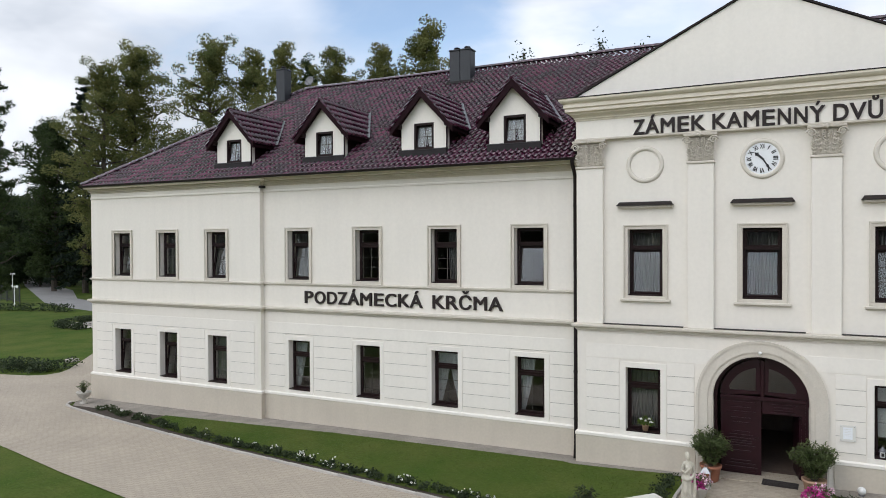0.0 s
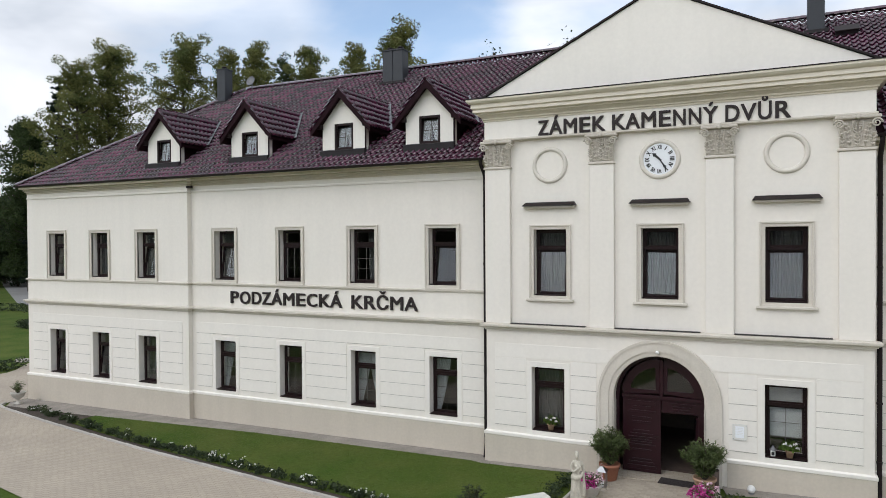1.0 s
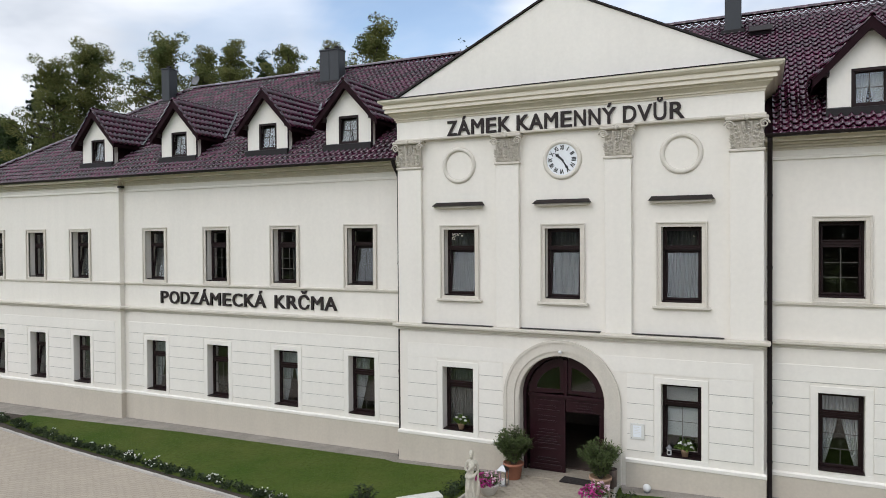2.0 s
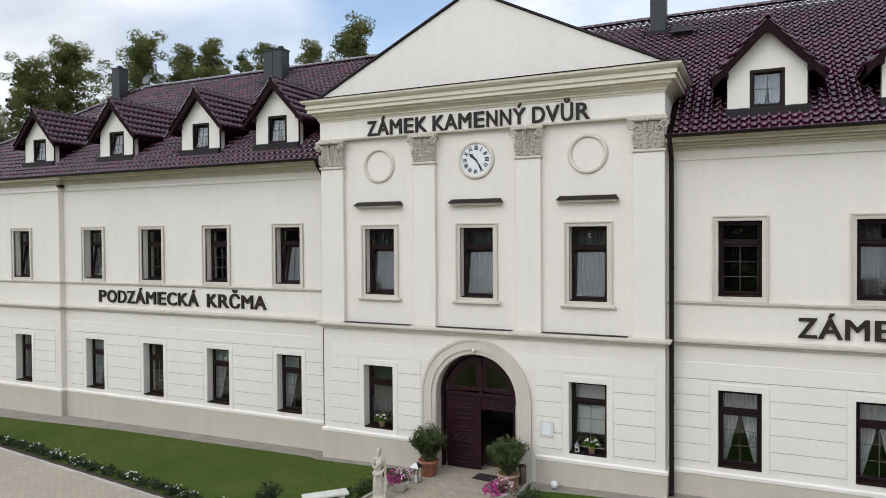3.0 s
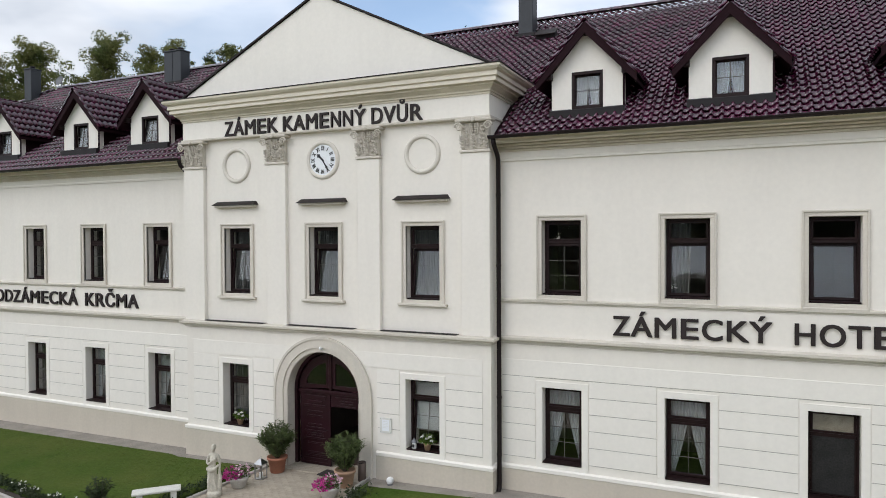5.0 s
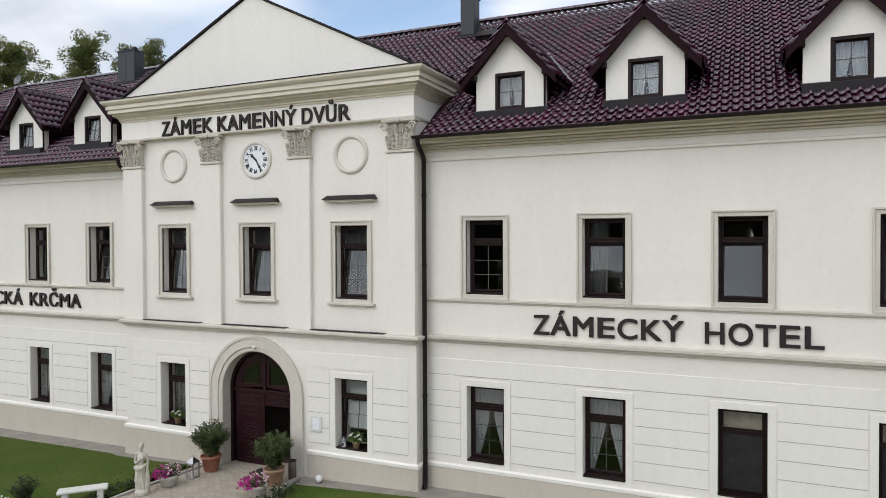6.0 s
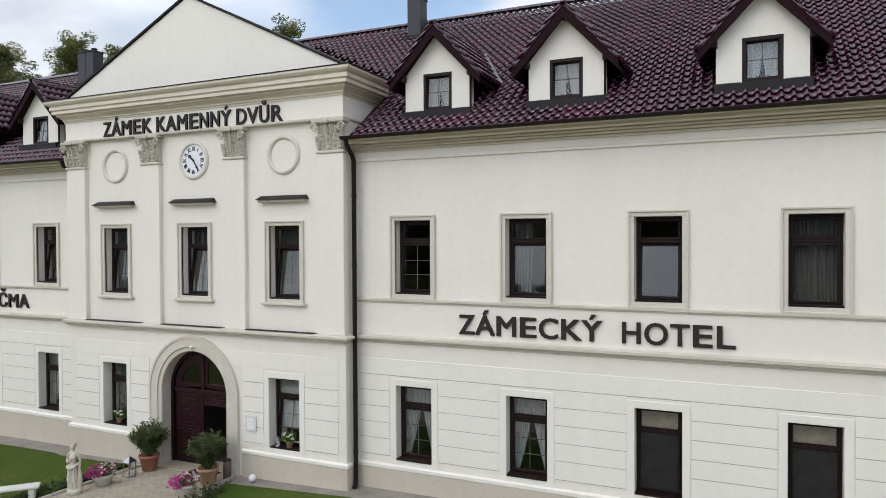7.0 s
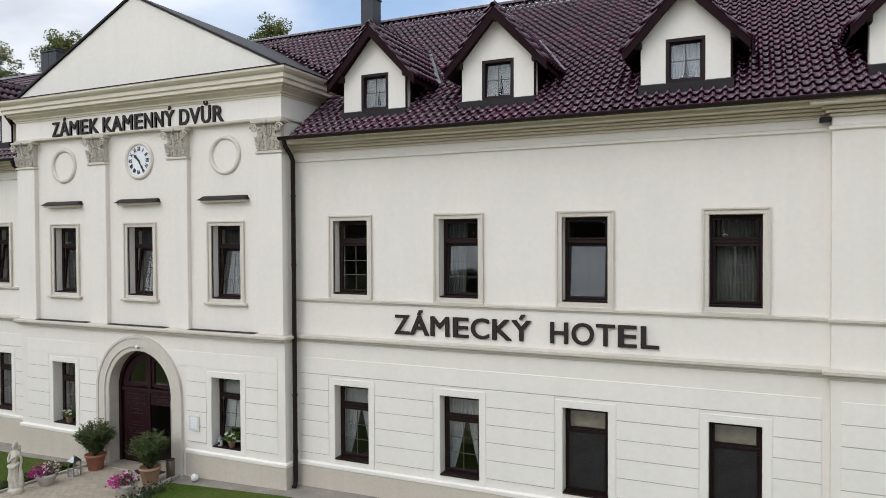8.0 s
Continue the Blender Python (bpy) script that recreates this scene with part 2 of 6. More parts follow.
def pierced(bm, x0, x1, z0, z1, y, deep, holes):
    """A wall from x0 to x1 with thickness, its openings cut through with reveals."""
    xs = sorted({x0, x1, *(v for h in holes for v in h[:2])})
    zs = sorted({z0, z1, *(v for h in holes for v in h[2:])})
    for a, b in zip(xs, xs[1:]):
        for c, d in zip(zs, zs[1:]):
            mx, mz = (a + b) / 2, (c + d) / 2
            if any(h[0] < mx < h[1] and h[2] < mz < h[3] for h in holes):
                continue
            for yy, flip in ((y, 1), (y + deep, -1)):
                q = [bm.verts.new(v) for v in ((a, yy, c), (b, yy, c), (b, yy, d), (a, yy, d))]
                bm.faces.new(q[::flip])
    for h in holes:
        a, b, c, d = h
        for q in (((a, y, c), (a, y, d), (a, y + deep, d), (a, y + deep, c)), ((b, y, c), (b, y + deep, c), (b, y + deep, d), (b, y, d)),
                  ((a, y, c), (a, y + deep, c), (b, y + deep, c), (b, y, c)), ((a, y, d), (b, y, d), (b, y + deep, d), (a, y + deep, d))):
            bm.faces.new([bm.verts.new(v) for v in q])
    for q in (((x0, y, z0), (x0, y, z1), (x0, y + deep, z1), (x0, y + deep, z0)), ((x1, y, z0), (x1, y + deep, z0), (x1, y + deep, z1), (x1, y, z1)),
              ((x0, y, z1), (x1, y, z1), (x1, y + deep, z1), (x0, y + deep, z1))):
        bm.faces.new([bm.verts.new(v) for v in q])
    bmesh.ops.remove_doubles(bm, verts=bm.verts, dist=0.0005)
    return bm


def ground_z(x):
    if x < -5:
        return -0.15 + 0.0105 * (max(x, -40) + 5)
    if x < 5:
        return -0.15 + 0.027 * (x + 5)
    return 0.12 + 0.012 * (min(x, 40) - 5)


def sheet(points, lift, step=2.0, thick=0.0):
    """A level patch of ground with the outline given, laid on the slope."""
    bm = bmesh.new()
    vs = [bm.verts.new((x, y, 0)) for x, y in points]
    bm.faces.new(vs)
    lo, hi = min(p[0] for p in points), max(p[0] for p in points)
    for cut in (-40, -5, 5, 40):
        if lo < cut < hi:
            bmesh.ops.bisect_plane(bm, geom=list(bm.verts) + list(bm.edges) + list(bm.faces), plane_co=(cut, 0, 0), plane_no=(1, 0, 0))
    bmesh.ops.triangulate(bm, faces=bm.faces)
    if thick:
        bot = [e for e in bm.edges if e.is_boundary]
        r = bmesh.ops.extrude_edge_only(bm, edges=bot)
        low = {v for v in r["geom"] if isinstance(v, bmesh.types.BMVert)}
    for v in bm.verts:
        v.co.z = ground_z(v.co.x) + lift - (thick if thick and v in low else 0)
    bmesh.ops.recalc_face_normals(bm, faces=bm.faces)
    if sum(f.normal.z for f in bm.faces) < 0:
        bmesh.ops.reverse_faces(bm, faces=bm.faces)
    return bm


# ---------------------------------------------------------------- plan of the house
YW, YE, YR = 0.41, 0.22, 0.0            # faces of the wings, of the end bays, of the middle bay
XL, XR = -26.08, 25.6                   # outer ends
SL, SR = -16.87, 16.49                  # where the end bays begin
RL, RR = -4.88, 4.82                    # middle bay
YB = 13.0                               # back wall
EAVE_Y, EAVE_Z, SLOPE = -0.15, 8.72, 0.704
RIDGE_Y = 6.55
RIDGE_Z = EAVE_Z + SLOPE * (RIDGE_Y - EAVE_Y)
UP = (4.93, 6.70)
LOW = (0.90, 2.71)
HALF = 0.47
LEFT_WING = (-15.26, -12.33, -9.40, -6.50)
RIGHT_WING = (6.43, 9.24, 12.06, 14.92)
LEFT_END = (-24.18, -21.59, -19.0)
RIGHT_END = (18.6, 21.1, 23.65)
MID = (-2.97, 0.0, 2.98)

# ---------------------------------------------------------------- ground
GRASS = material("mown_lawn", (0.050, 0.092, 0.013), 0.95, 0.24, 0.55, 9.0, 0.4, 50.0, second=(0.096, 0.118, 0.027), spec=0.1)
PAVER_FAR = material("concrete_block_paving", (0.435, 0.375, 0.300), 0.9, 0.12, 0.4, 25.0, 0.2, 60.0)
GRAVEL = material("grey_gravel", (0.34, 0.305, 0.265), 0.95, 0.28, 2.0, 38.0, 1.0, 38.0)
ASPHALT = material("pale_worn_asphalt", (0.27, 0.265, 0.26), 0.9, 0.12, 0.5, 30.0, 0.3, 60.0)
SOIL = material("dark_bed_soil", (0.06, 0.045, 0.032), 0.95, 0.3, 3.0, 30.0, 1.0, 30.0)
KERB = material("concrete_kerb", (0.47, 0.44, 0.40), 0.9, 0.15, 2.0, 30.0, 0.2, 60.0, per_object=0.10)


def block_bond(mat, length, width, turn):
    """Adds the joints of block paving to a material, at real size."""
    nt = mat.node_tree
    p = nt.nodes["Principled BSDF"]
    co = nt.nodes.new("ShaderNodeTexCoord")
    mp = nt.nodes.new("ShaderNodeMapping")
    mp.inputs["Rotation"].default_value[2] = radians(turn)
    br = nt.nodes.new("ShaderNodeTexBrick")
    br.inputs["Scale"].default_value = 1.0
    br.inputs["Brick Width"].default_value, br.inputs["Row Height"].default_value = length, width
    br.inputs["Mortar Size"].default_value, br.inputs["Mortar Smooth"].default_value = 0.008, 0.3
    br.inputs["Color1"].default_value, br.inputs["Color2"].default_value = (0.94, 0.94, 0.94, 1), (1.03, 1.03, 1.02, 1)
    br.inputs["Mortar"].default_value = (0.72, 0.70, 0.66, 1)
    nt.links.new(co.outputs["Object"], mp.inputs["Vector"]), nt.links.new(mp.outputs[0], br.inputs["Vector"])
    was = p.inputs["Base Color"].links[0].from_socket
    mm = nt.nodes.new("ShaderNodeVectorMath")
    mm.operation = "MULTIPLY"
    nt.links.new(was, mm.inputs[0]), nt.links.new(br.outputs["Color"], mm.inputs[1]), nt.links.new(mm.outputs[0], p.inputs["Base Color"])
    b = nt.nodes.new("ShaderNodeBump")
    b.invert = True
    b.inputs["Strength"].default_value, b.inputs["Distance"].default_value = 0.6, 0.01
    nt.links.new(br.outputs["Fac"], b.inputs["Height"])
    b.inputs["Normal"].links or nt.links.new(p.inputs["Normal"].links[0].from_socket, b.inputs["Normal"])
    nt.links.new(b.outputs[0], p.inputs["Normal"])


block_bond(PAVER_FAR, 0.24, 0.12, -9)

tagged(part("ground", sheet([(-1500, -1500), (1500, -1500), (1500, 2500), (-1500, 2500)], -0.03), GRASS), "green mown grass reaching to the far woods", "ground", kind="structure")
KERB_LINE = [(-26.2, -0.75), (-25.9, -1.15), (-25.2, -1.4), (-21.7, -2.13), (-18.4, -2.72), (-15.3, -3.25), (-10.65, -3.9), (-8.0, -4.28), (-5.0, -4.7), (-2.6, -4.95), (-2.1, -4.6), (-2.0, -2.8), (-1.75, -0.25)]
DRIVE = [(-26.2, 14.0), (-26.2, -0.75)] + KERB_LINE[1:-1] + [(-1.75, -0.2), (1.42, -0.1), (1.45, -0.7), (1.75, -2.2), (1.95, -4.6), (2.6, -5.0), (26.0, -5.2), (30.0, -9.5), (30.0, -24.0), (2.0, -24.0), (-3.0, -9.6),
         (-9.0, -8.55), (-14.9, -7.42), (-18.3, -6.77), (-22.2, -5.9), (-30.0, -4.4), (-50.0, -3.6), (-50.0, 1.0), (-40.0, 1.7), (-35.5, 2.25), (-34.0, 2.5), (-33.3, 2.95), (-33.2, 3.7), (-33.65, 4.5), (-37.9, 9.4), (-40.0, 14.0)]
tagged(part("pavement", sheet(DRIVE, 0.0), PAVER_FAR), "pale grey-beige block-paved driveway", "pavement", kind="structure")
LAWN_HOUSE = [(-20.6, -0.85), (-13.0, -0.38), (-5.3, -0.3), (-4.9, -0.42), (-3.2, -0.42), (-2.2, -0.35), (-2.22, -2.7), (-2.35, -4.4), (-2.75, -4.7), (-5.0, -4.45), (-8.0, -4.02), (-10.65, -3.65), (-15.3, -2.98), (-18.4, -2.4), (-20.6, -1.9)]
tagged(part("lawn", sheet(LAWN_HOUSE, 0.03), GRASS), "mown green lawn strip beside the house", "lawn", kind="structure")
LAWN_RIGHT = [(1.62, -0.75), (2.3, -0.62), (5.0, -0.45), (16.0, -0.3), (26.0, -0.3), (26.0, -5.0), (2.7, -4.8), (2.15, -4.5), (1.95, -2.2)]
tagged(part("lawn", sheet(LAWN_RIGHT, 0.03), GRASS), "mown green lawn beside the entrance path", "lawn", kind="structure")
STRIP_L = [(-26.1, -0.6), (-25.6, -1.1), (-20.6, -0.9), (-13.0, -0.42), (-5.3, -0.34), (-4.9, -0.46), (-1.9, -0.4), (-1.7, 0.5), (-16.0, 0.6), (-26.1, 0.6)]
tagged(part("gravel_strip", sheet(STRIP_L, 0.012), GRAVEL), "grey gravel strip along the house wall", "gravel", kind="structure")
STRIP_R = [(1.5, -0.05), (1.65, -0.62), (5.0, -0.5), (16.0, -0.35), (26.0, -0.35), (26.0, 0.6), (1.5, 0.6)]
tagged(part("gravel_strip", sheet(STRIP_R, 0.012), GRAVEL), "grey gravel strip along the house wall", "gravel", kind="structure")
BED = [(-25.6, -1.15), (-20.6, -0.95), (-20.6, -1.95), (-18.4, -2.45), (-15.3, -3.02), (-10.65, -3.68), (-8.0, -4.05), (-5.0, -4.48), (-2.75, -4.72), (-2.62, -4.88), (-5.0, -4.62), (-8.0, -4.2), (-10.65, -3.83), (-15.3, -3.18), (-18.4, -2.64), (-21.7, -2.05), (-25.2, -1.33)]
tagged(part("flower_bed", sheet(BED, 0.035), SOIL), "narrow dark soil bed behind the kerb", "flower bed", kind="structure")
ROAD = [(-45, 22.5), (-60, 26.2), (-68, 28.3), (-74, 30.5), (-107, 49.5), (-140, 70), (-142, 74), (-104, 52.5), (-90, 45.5), (-76, 36), (-66, 32.5), (-58, 30.5), (-44, 27)]
tagged(part("road", sheet(ROAD, 0.0), ASPHALT), "pale asphalt park road behind the lawn", "road", kind="structure")


# ---------------------------------------------------------------- the house
house = thing("hotel_building", 0, 0, 0, "long cream plastered country-house hotel under a dark maroon tiled roof", "building")


def openings(xs, low=LOW, up=UP):
    return [(x - HALF, x + HALF, *low) for x in xs] + [(x - HALF, x + HALF, *up) for x in xs]


for xs, a, b, y in ((LEFT_END, XL, SL, YE), (LEFT_WING, SL, RL, YW), (RIGHT_WING, RR, SR, YW), (RIGHT_END, SR, XR, YE)):
    part("wall", pierced(bmesh.new(), a, b, -0.6, 8.75, y, 0.5, openings(xs)), PLASTER, house)
for x in (XL, XR - 0.4):
    part("wall", boxed(x, x + 0.4, 0.72, YB, -0.6, 8.75), PLASTER, house)
part("wall", boxed(XL, XR, YB, YB + 0.4, -0.6, 8.75), PLASTER, house)

ARCH_Z, ARCH_R, ARCH_OUT, ARCH_X = 2.08, 1.17, 1.57, -0.05
low_mid = [(-3.03 - HALF, -3.03 + HALF, *LOW), (2.97 - HALF, 2.97 + HALF, *LOW), (ARCH_X - ARCH_OUT, ARCH_X + ARCH_OUT, -0.6, ARCH_Z + ARCH_OUT)]
part("wall", pierced(bmesh.new(), RL, RR, -0.6, 3.9, YR - 0.04, 0.75, low_mid), PLASTER, house)
MID_UP = (4.74, 6.61)
part("wall", pierced(bmesh.new(), RL, RR, 3.9, 10.4, YR + 0.02, 0.69, [(x - HALF, x + HALF, *MID_UP) for x in MID]), PLASTER, house)


def arch_points(r, n=24):
    pts = [(-r, -0.3)] + [(-r, ARCH_Z * k / 4) for k in (1, 2, 3)]
    pts += [(-r * math.cos(math.pi * k / n), ARCH_Z + r * math.sin(math.pi * k / n)) for k in range(n + 1)]
    return pts + [(r, ARCH_Z * k / 4) for k in (3, 2, 1)] + [(r, -0.3)]


def arch_band(inner, outer, y0, y1):
    """A solid between two outlines in the wall's plane, from y0 to y1."""
    bm = bmesh.new()
    rows = [[bm.verts.new((x + ARCH_X, y, z)) for x, z in o] for o, y in ((inner, y0), (outer, y0), (outer, y1), (inner, y1))]
    for a, b in zip(rows, rows[1:] + rows[:1]):
        for k in range(len(a) - 1):
            bm.faces.new((a[k], a[k + 1], b[k + 1], b[k]))
    bmesh.ops.recalc_face_normals(bm, faces=bm.faces)
    return bm


def squared(pts):
    out = []
    for x, z in pts:
        if z <= ARCH_Z:
            out.append((math.copysign(ARCH_OUT, x), z))
        else:
            k = ARCH_OUT / max(abs(x), z - ARCH_Z, 1e-6)
            out.append((x * k, ARCH_Z + (z - ARCH_Z) * k))
    return out


inner = arch_points(ARCH_R)
part("wall", arch_band(inner, squared(inner), YR - 0.04, YR + 0.70), PLASTER, house)
surround = part("arch_surround", arch_band(arch_points(1.28), arch_points(1.57), YR - 0.10, YR - 0.03), TRIM, house, "beige moulded round arch over the entrance")
part("inner_band", arch_band(arch_points(1.17), arch_points(1.285), YR - 0.06, YR - 0.03), TRIM, surround)
part("outer_bead", arch_band(arch_points(1.51), arch_points(1.575), YR - 0.125, YR - 0.05), TRIM, surround)
part("reveal_lining", arch_band(arch_points(1.15), arch_points(1.172), YR - 0.052, YR + 0.268), SANDSTONE, surround, "weathered sandstone lining of the arch")
for s in (-1, 1):
    part("jamb_stone", boxed(ARCH_X + min(s * 1.19, s * 1.138), ARCH_X + max(s * 1.19, s * 1.138), YR - 0.060, YR + 0.262, -0.2, 1.95, 0.01), SANDSTONE, surround, "grey weathered sandstone door jamb")

# inside: floors and a back wall for the rooms, coloured dark for their shade
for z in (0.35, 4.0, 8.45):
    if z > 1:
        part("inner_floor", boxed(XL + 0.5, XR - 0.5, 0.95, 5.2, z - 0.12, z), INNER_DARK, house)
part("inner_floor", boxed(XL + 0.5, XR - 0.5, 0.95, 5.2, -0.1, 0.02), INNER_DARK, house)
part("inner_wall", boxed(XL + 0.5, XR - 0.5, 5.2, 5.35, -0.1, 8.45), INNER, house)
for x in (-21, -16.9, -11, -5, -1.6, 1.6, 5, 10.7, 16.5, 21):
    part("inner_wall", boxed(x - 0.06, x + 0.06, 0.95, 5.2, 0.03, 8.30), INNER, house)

# mouldings
PATH_L = [(XL, YB), (XL, YE), (SL, YE), (SL, YW), (RL, YW)]
PATH_R = [(RR, YW), (SR, YW), (SR, YE), (XR, YE), (XR, YB)]
PLINTH_P = [(-0.1, -0.6), (0.05, -0.6), (0.05, 0.66), (-0.1, 0.66)]
PLINTH_CAP = [(-0.1, 0.66), (0.055, 0.66), (0.066, 0.675), (0.066, 0.745), (0.022, 0.775), (-0.1, 0.775)]
SILL_P = [(-0.1, 4.715), (0.025, 4.715), (0.035, 4.74), (0.06, 4.755), (0.065, 4.80), (0.0, 4.82), (-0.1, 4.82)]
STRING_P = [(-0.1, 3.715), (0.02, 3.715), (0.025, 3.745), (0.06, 3.76), (0.065, 3.785), (0.12, 3.81), (0.14, 3.83), (0.145, 3.885), (0.0, 3.92), (-0.1, 3.92)]
EAVE_LOW = [(-0.1, 8.15), (0.02, 8.15), (0.05, 8.165), (0.05, 8.215), (0.012, 8.235), (-0.1, 8.235)]
EAVE_STEPS = [(-0.1, 8.385), (0.05, 8.385), (0.05, 8.43), (0.02, 8.43), (0.02, 8.447), (0.11, 8.447), (0.11, 8.492), (0.07, 8.492), (0.07, 8.509), (0.18, 8.509), (0.18, 8.552), (0.12, 8.552), (0.12, 8.572), (-0.1, 8.572)]
EAVE_P = [(-0.1, 8.572), (0.36, 8.572), (0.37, 8.58), (0.37, 8.645), (0.41, 8.67), (0.43, 8.69), (0.43, 8.72), (-0.1, 8.72)]
for path in (PATH_L, PATH_R):
    part("plinth", sweep(path, PLINTH_P), PLINTH, house)
    part("plinth_cap", sweep(path, PLINTH_CAP), PLASTER_PALE, house)
    part("sill_course", sweep(path, SILL_P), TRIM, house)
    part("string_course", sweep(path, STRING_P), TRIM, house)
    flush = path[1:] if path is PATH_L else path
    part("frieze_bead", sweep(flush, EAVE_LOW), PLASTER, house)
    part("eaves_steps", sweep(flush, EAVE_STEPS), TRIM_OCHRE, house)
    part("eaves_cornice", sweep(flush, EAVE_P), CORNICE, house)
for x in (SL, SR):
    s = 1 if x < 0 else -1
    part("rain_outlet", boxed(x + 0.02 * s if s > 0 else x - 0.20, x + 0.20 if s > 0 else x - 0.02, YE - 0.09, YE + 0.10, 8.30, 8.385, 0.012), METAL_DARK, house, "small dark rain outlet under the eaves")
for path in ([(RL, YW), (RL, YR - 0.04), (-1.64, YR - 0.04)], [(1.64, YR - 0.04), (RR, YR - 0.04), (RR, YW)]):
    part("plinth", sweep(path, PLINTH_P), PLINTH, house)
    part("plinth_cap", sweep(path, PLINTH_CAP), PLASTER_PALE, house)
part("string_course", sweep([(RL, YW), (RL, YR - 0.08), (RR, YR - 0.08), (RR, YW)], STRING_P), TRIM, house)

# middle bay: pilasters, entablature, pediment
PIL = ((RL, -4.12), (-1.83, -1.17), (1.13, 1.80), (4.08, RR))
for a, b in PIL:
    a, b = (a - 0.004 if a == RL else a), (b + 0.004 if b == RR else b)
    part("pilaster", boxed(a, b, YR - 0.10, YR + 0.06, 3.915, 8.36, 0.012), PLASTER, house)
    part("pilaster_necking", boxed(a - 0.03, b + 0.03, YR - 0.14, YR + 0.04, 8.36, 8.43, 0.015), TRIM, house)
for a, b in zip(PIL, PIL[1:]):
    part("ledge_flashing", boxed(a[1] + 0.01, b[0] - 0.12, YR - 0.145, YR + 0.03, 3.922, 3.934), METAL_DARK, house)
mid_path = [(RL, 2.25), (RL, YR - 0.10), (RR, YR - 0.10), (RR, 2.25)]
for xa in (RL + 0.002, RR - 0.252):
    part("return_wall", boxed(xa, xa + 0.25, 0.70, 2.2, 8.4, 10.35), PLASTER, house)
part("frieze", sweep(mid_path, [(-0.2, 9.215), (0.006, 9.215), (0.006, 9.80), (-0.2, 9.80)]), PLASTER_PALE, house)
part("architrave_bead", sweep(mid_path, [(-0.15, 9.17), (0.03, 9.17), (0.045, 9.19), (0.045, 9.225), (0.01, 9.24), (-0.15, 9.24)]), TRIM, house)
part("entablature_bed_mould", sweep(mid_path, [(-0.2, 9.74), (0.03, 9.74), (0.03, 9.79), (0.06, 9.80), (0.06, 9.84), (0.13, 9.90), (0.18, 9.93), (0.18, 9.97), (0.22, 9.99), (-0.2, 9.99)]), TRIM_OCHRE, house)
part("entablature_corona", sweep(mid_path, [(-0.2, 9.99), (0.27, 9.99), (0.27, 10.065), (0.25, 10.07), (0.25, 10.09), (0.31, 10.105), (0.31, 10.19), (0.29, 10.195), (0.29, 10.215), (0.36, 10.24), (0.40, 10.275), (0.42, 10.30), (0.42, 10.35), (-0.2, 10.36)]), CORNICE, house)
part("entablature_flashing", sweep([(RL, 2.25), (RL, YR - 0.10), (RR, YR - 0.10), (RR, 2.25)], [(-0.2, 10.362), (0.44, 10.352), (0.44, 10.375), (-0.2, 10.45)]), METAL_DARK, house)
PED_L, PED_R, PED_Z, PED_TOP = RL - 0.05, RR + 0.05, 10.43, 12.84
PED_X = -0.08


def prism(pts, y0, y1):
    bm = bmesh.new()
    f = [bm.verts.new((x, y0, z)) for x, z in pts]
    b = [bm.verts.new((x, y1, z)) for x, z in pts]
    bm.faces.new(f), bm.faces.new(b[::-1])
    for k in range(len(pts)):
        bm.faces.new((f[k], b[k], b[(k + 1) % len(pts)], f[(k + 1) % len(pts)]))
    bmesh.ops.recalc_face_normals(bm, faces=bm.faces)
    return bm


part("pediment", prism([(PED_L, PED_Z - 0.1), (PED_R, PED_Z - 0.1), (PED_R, PED_Z), (PED_X, PED_TOP), (PED_L, PED_Z)], YR - 0.06, YR + 0.35), PLASTER_PALE, house, "plain cream triangular pediment")
for xa, s in ((PED_L, 1), (PED_R, -1)):
    part("pediment_roof", prism([(xa - 0.06 * s, PED_Z - 0.01), (PED_X, PED_TOP + 0.02), (PED_X, PED_TOP + 0.07), (xa - 0.06 * s, PED_Z + 0.04)], YR - 0.12, 5.9), METAL_DARK, house)

# ---------------------------------------------------------------- windows
def sash_bars(bm, w, h, cols, rows, r=0.011):
    for k in range(1, cols):
        x = -w / 2 + w * k / cols
        box(bm, x - r, x + r, -0.012, 0.006, 0, h)
    for k in range(1, rows):
        z = h * k / rows
        box(bm, -w / 2, w / 2, -0.010, 0.005, z - r, z + r)
    return bm


def rim(w, h, t, y0, y1, bevel=0.008):
    """A rectangular frame standing on z = 0."""
    bm = bmesh.new()
    box(bm, -w / 2, w / 2, y0, y1, 0, t, bevel)
    box(bm, -w / 2, w / 2, y0, y1, h - t, h, bevel)
    box(bm, -w / 2, -w / 2 + t, y0, y1, t, h - t, bevel)
    box(bm, w / 2 - t, w / 2, y0, y1, t, h - t, bevel)
    return bm


def curtain(w, z0, z1, gather, seed):
    """A hanging fabric in folds; gather: how far it is tied to the side at its foot."""
    rnd = random.Random(seed)
    bm = bmesh.new()
    n, m = 26, 8
    rows = []
    for j in range(m + 1):
        v = j / m
        pull = gather * (1 - v) ** 1.4
        row = []
        for i in range(n + 1):
            u = i / n
            x = u * w * (1 - pull)
            row.append(bm.verts.new((x, 0.022 * math.sin(u * 44 + seed) + 0.008 * rnd.uniform(-1, 1), z0 + (z1 - z0) * v)))
        rows.append(row)
    for a, b in zip(rows, rows[1:]):
        for i in range(n):
            bm.faces.new((a[i], a[i + 1], b[i + 1], b[i]))
    return bm


SCREEN = material("dark_grey_insect_mesh", (0.030, 0.029, 0.028), 0.8, 0.35, 3.0, 30.0, 0.2, 90.0, spec=0.2)
BAR = material("grey_glazing_bar", (0.11, 0.10, 0.09), 0.5, 0.1, 4.0, 30.0, 0.0)


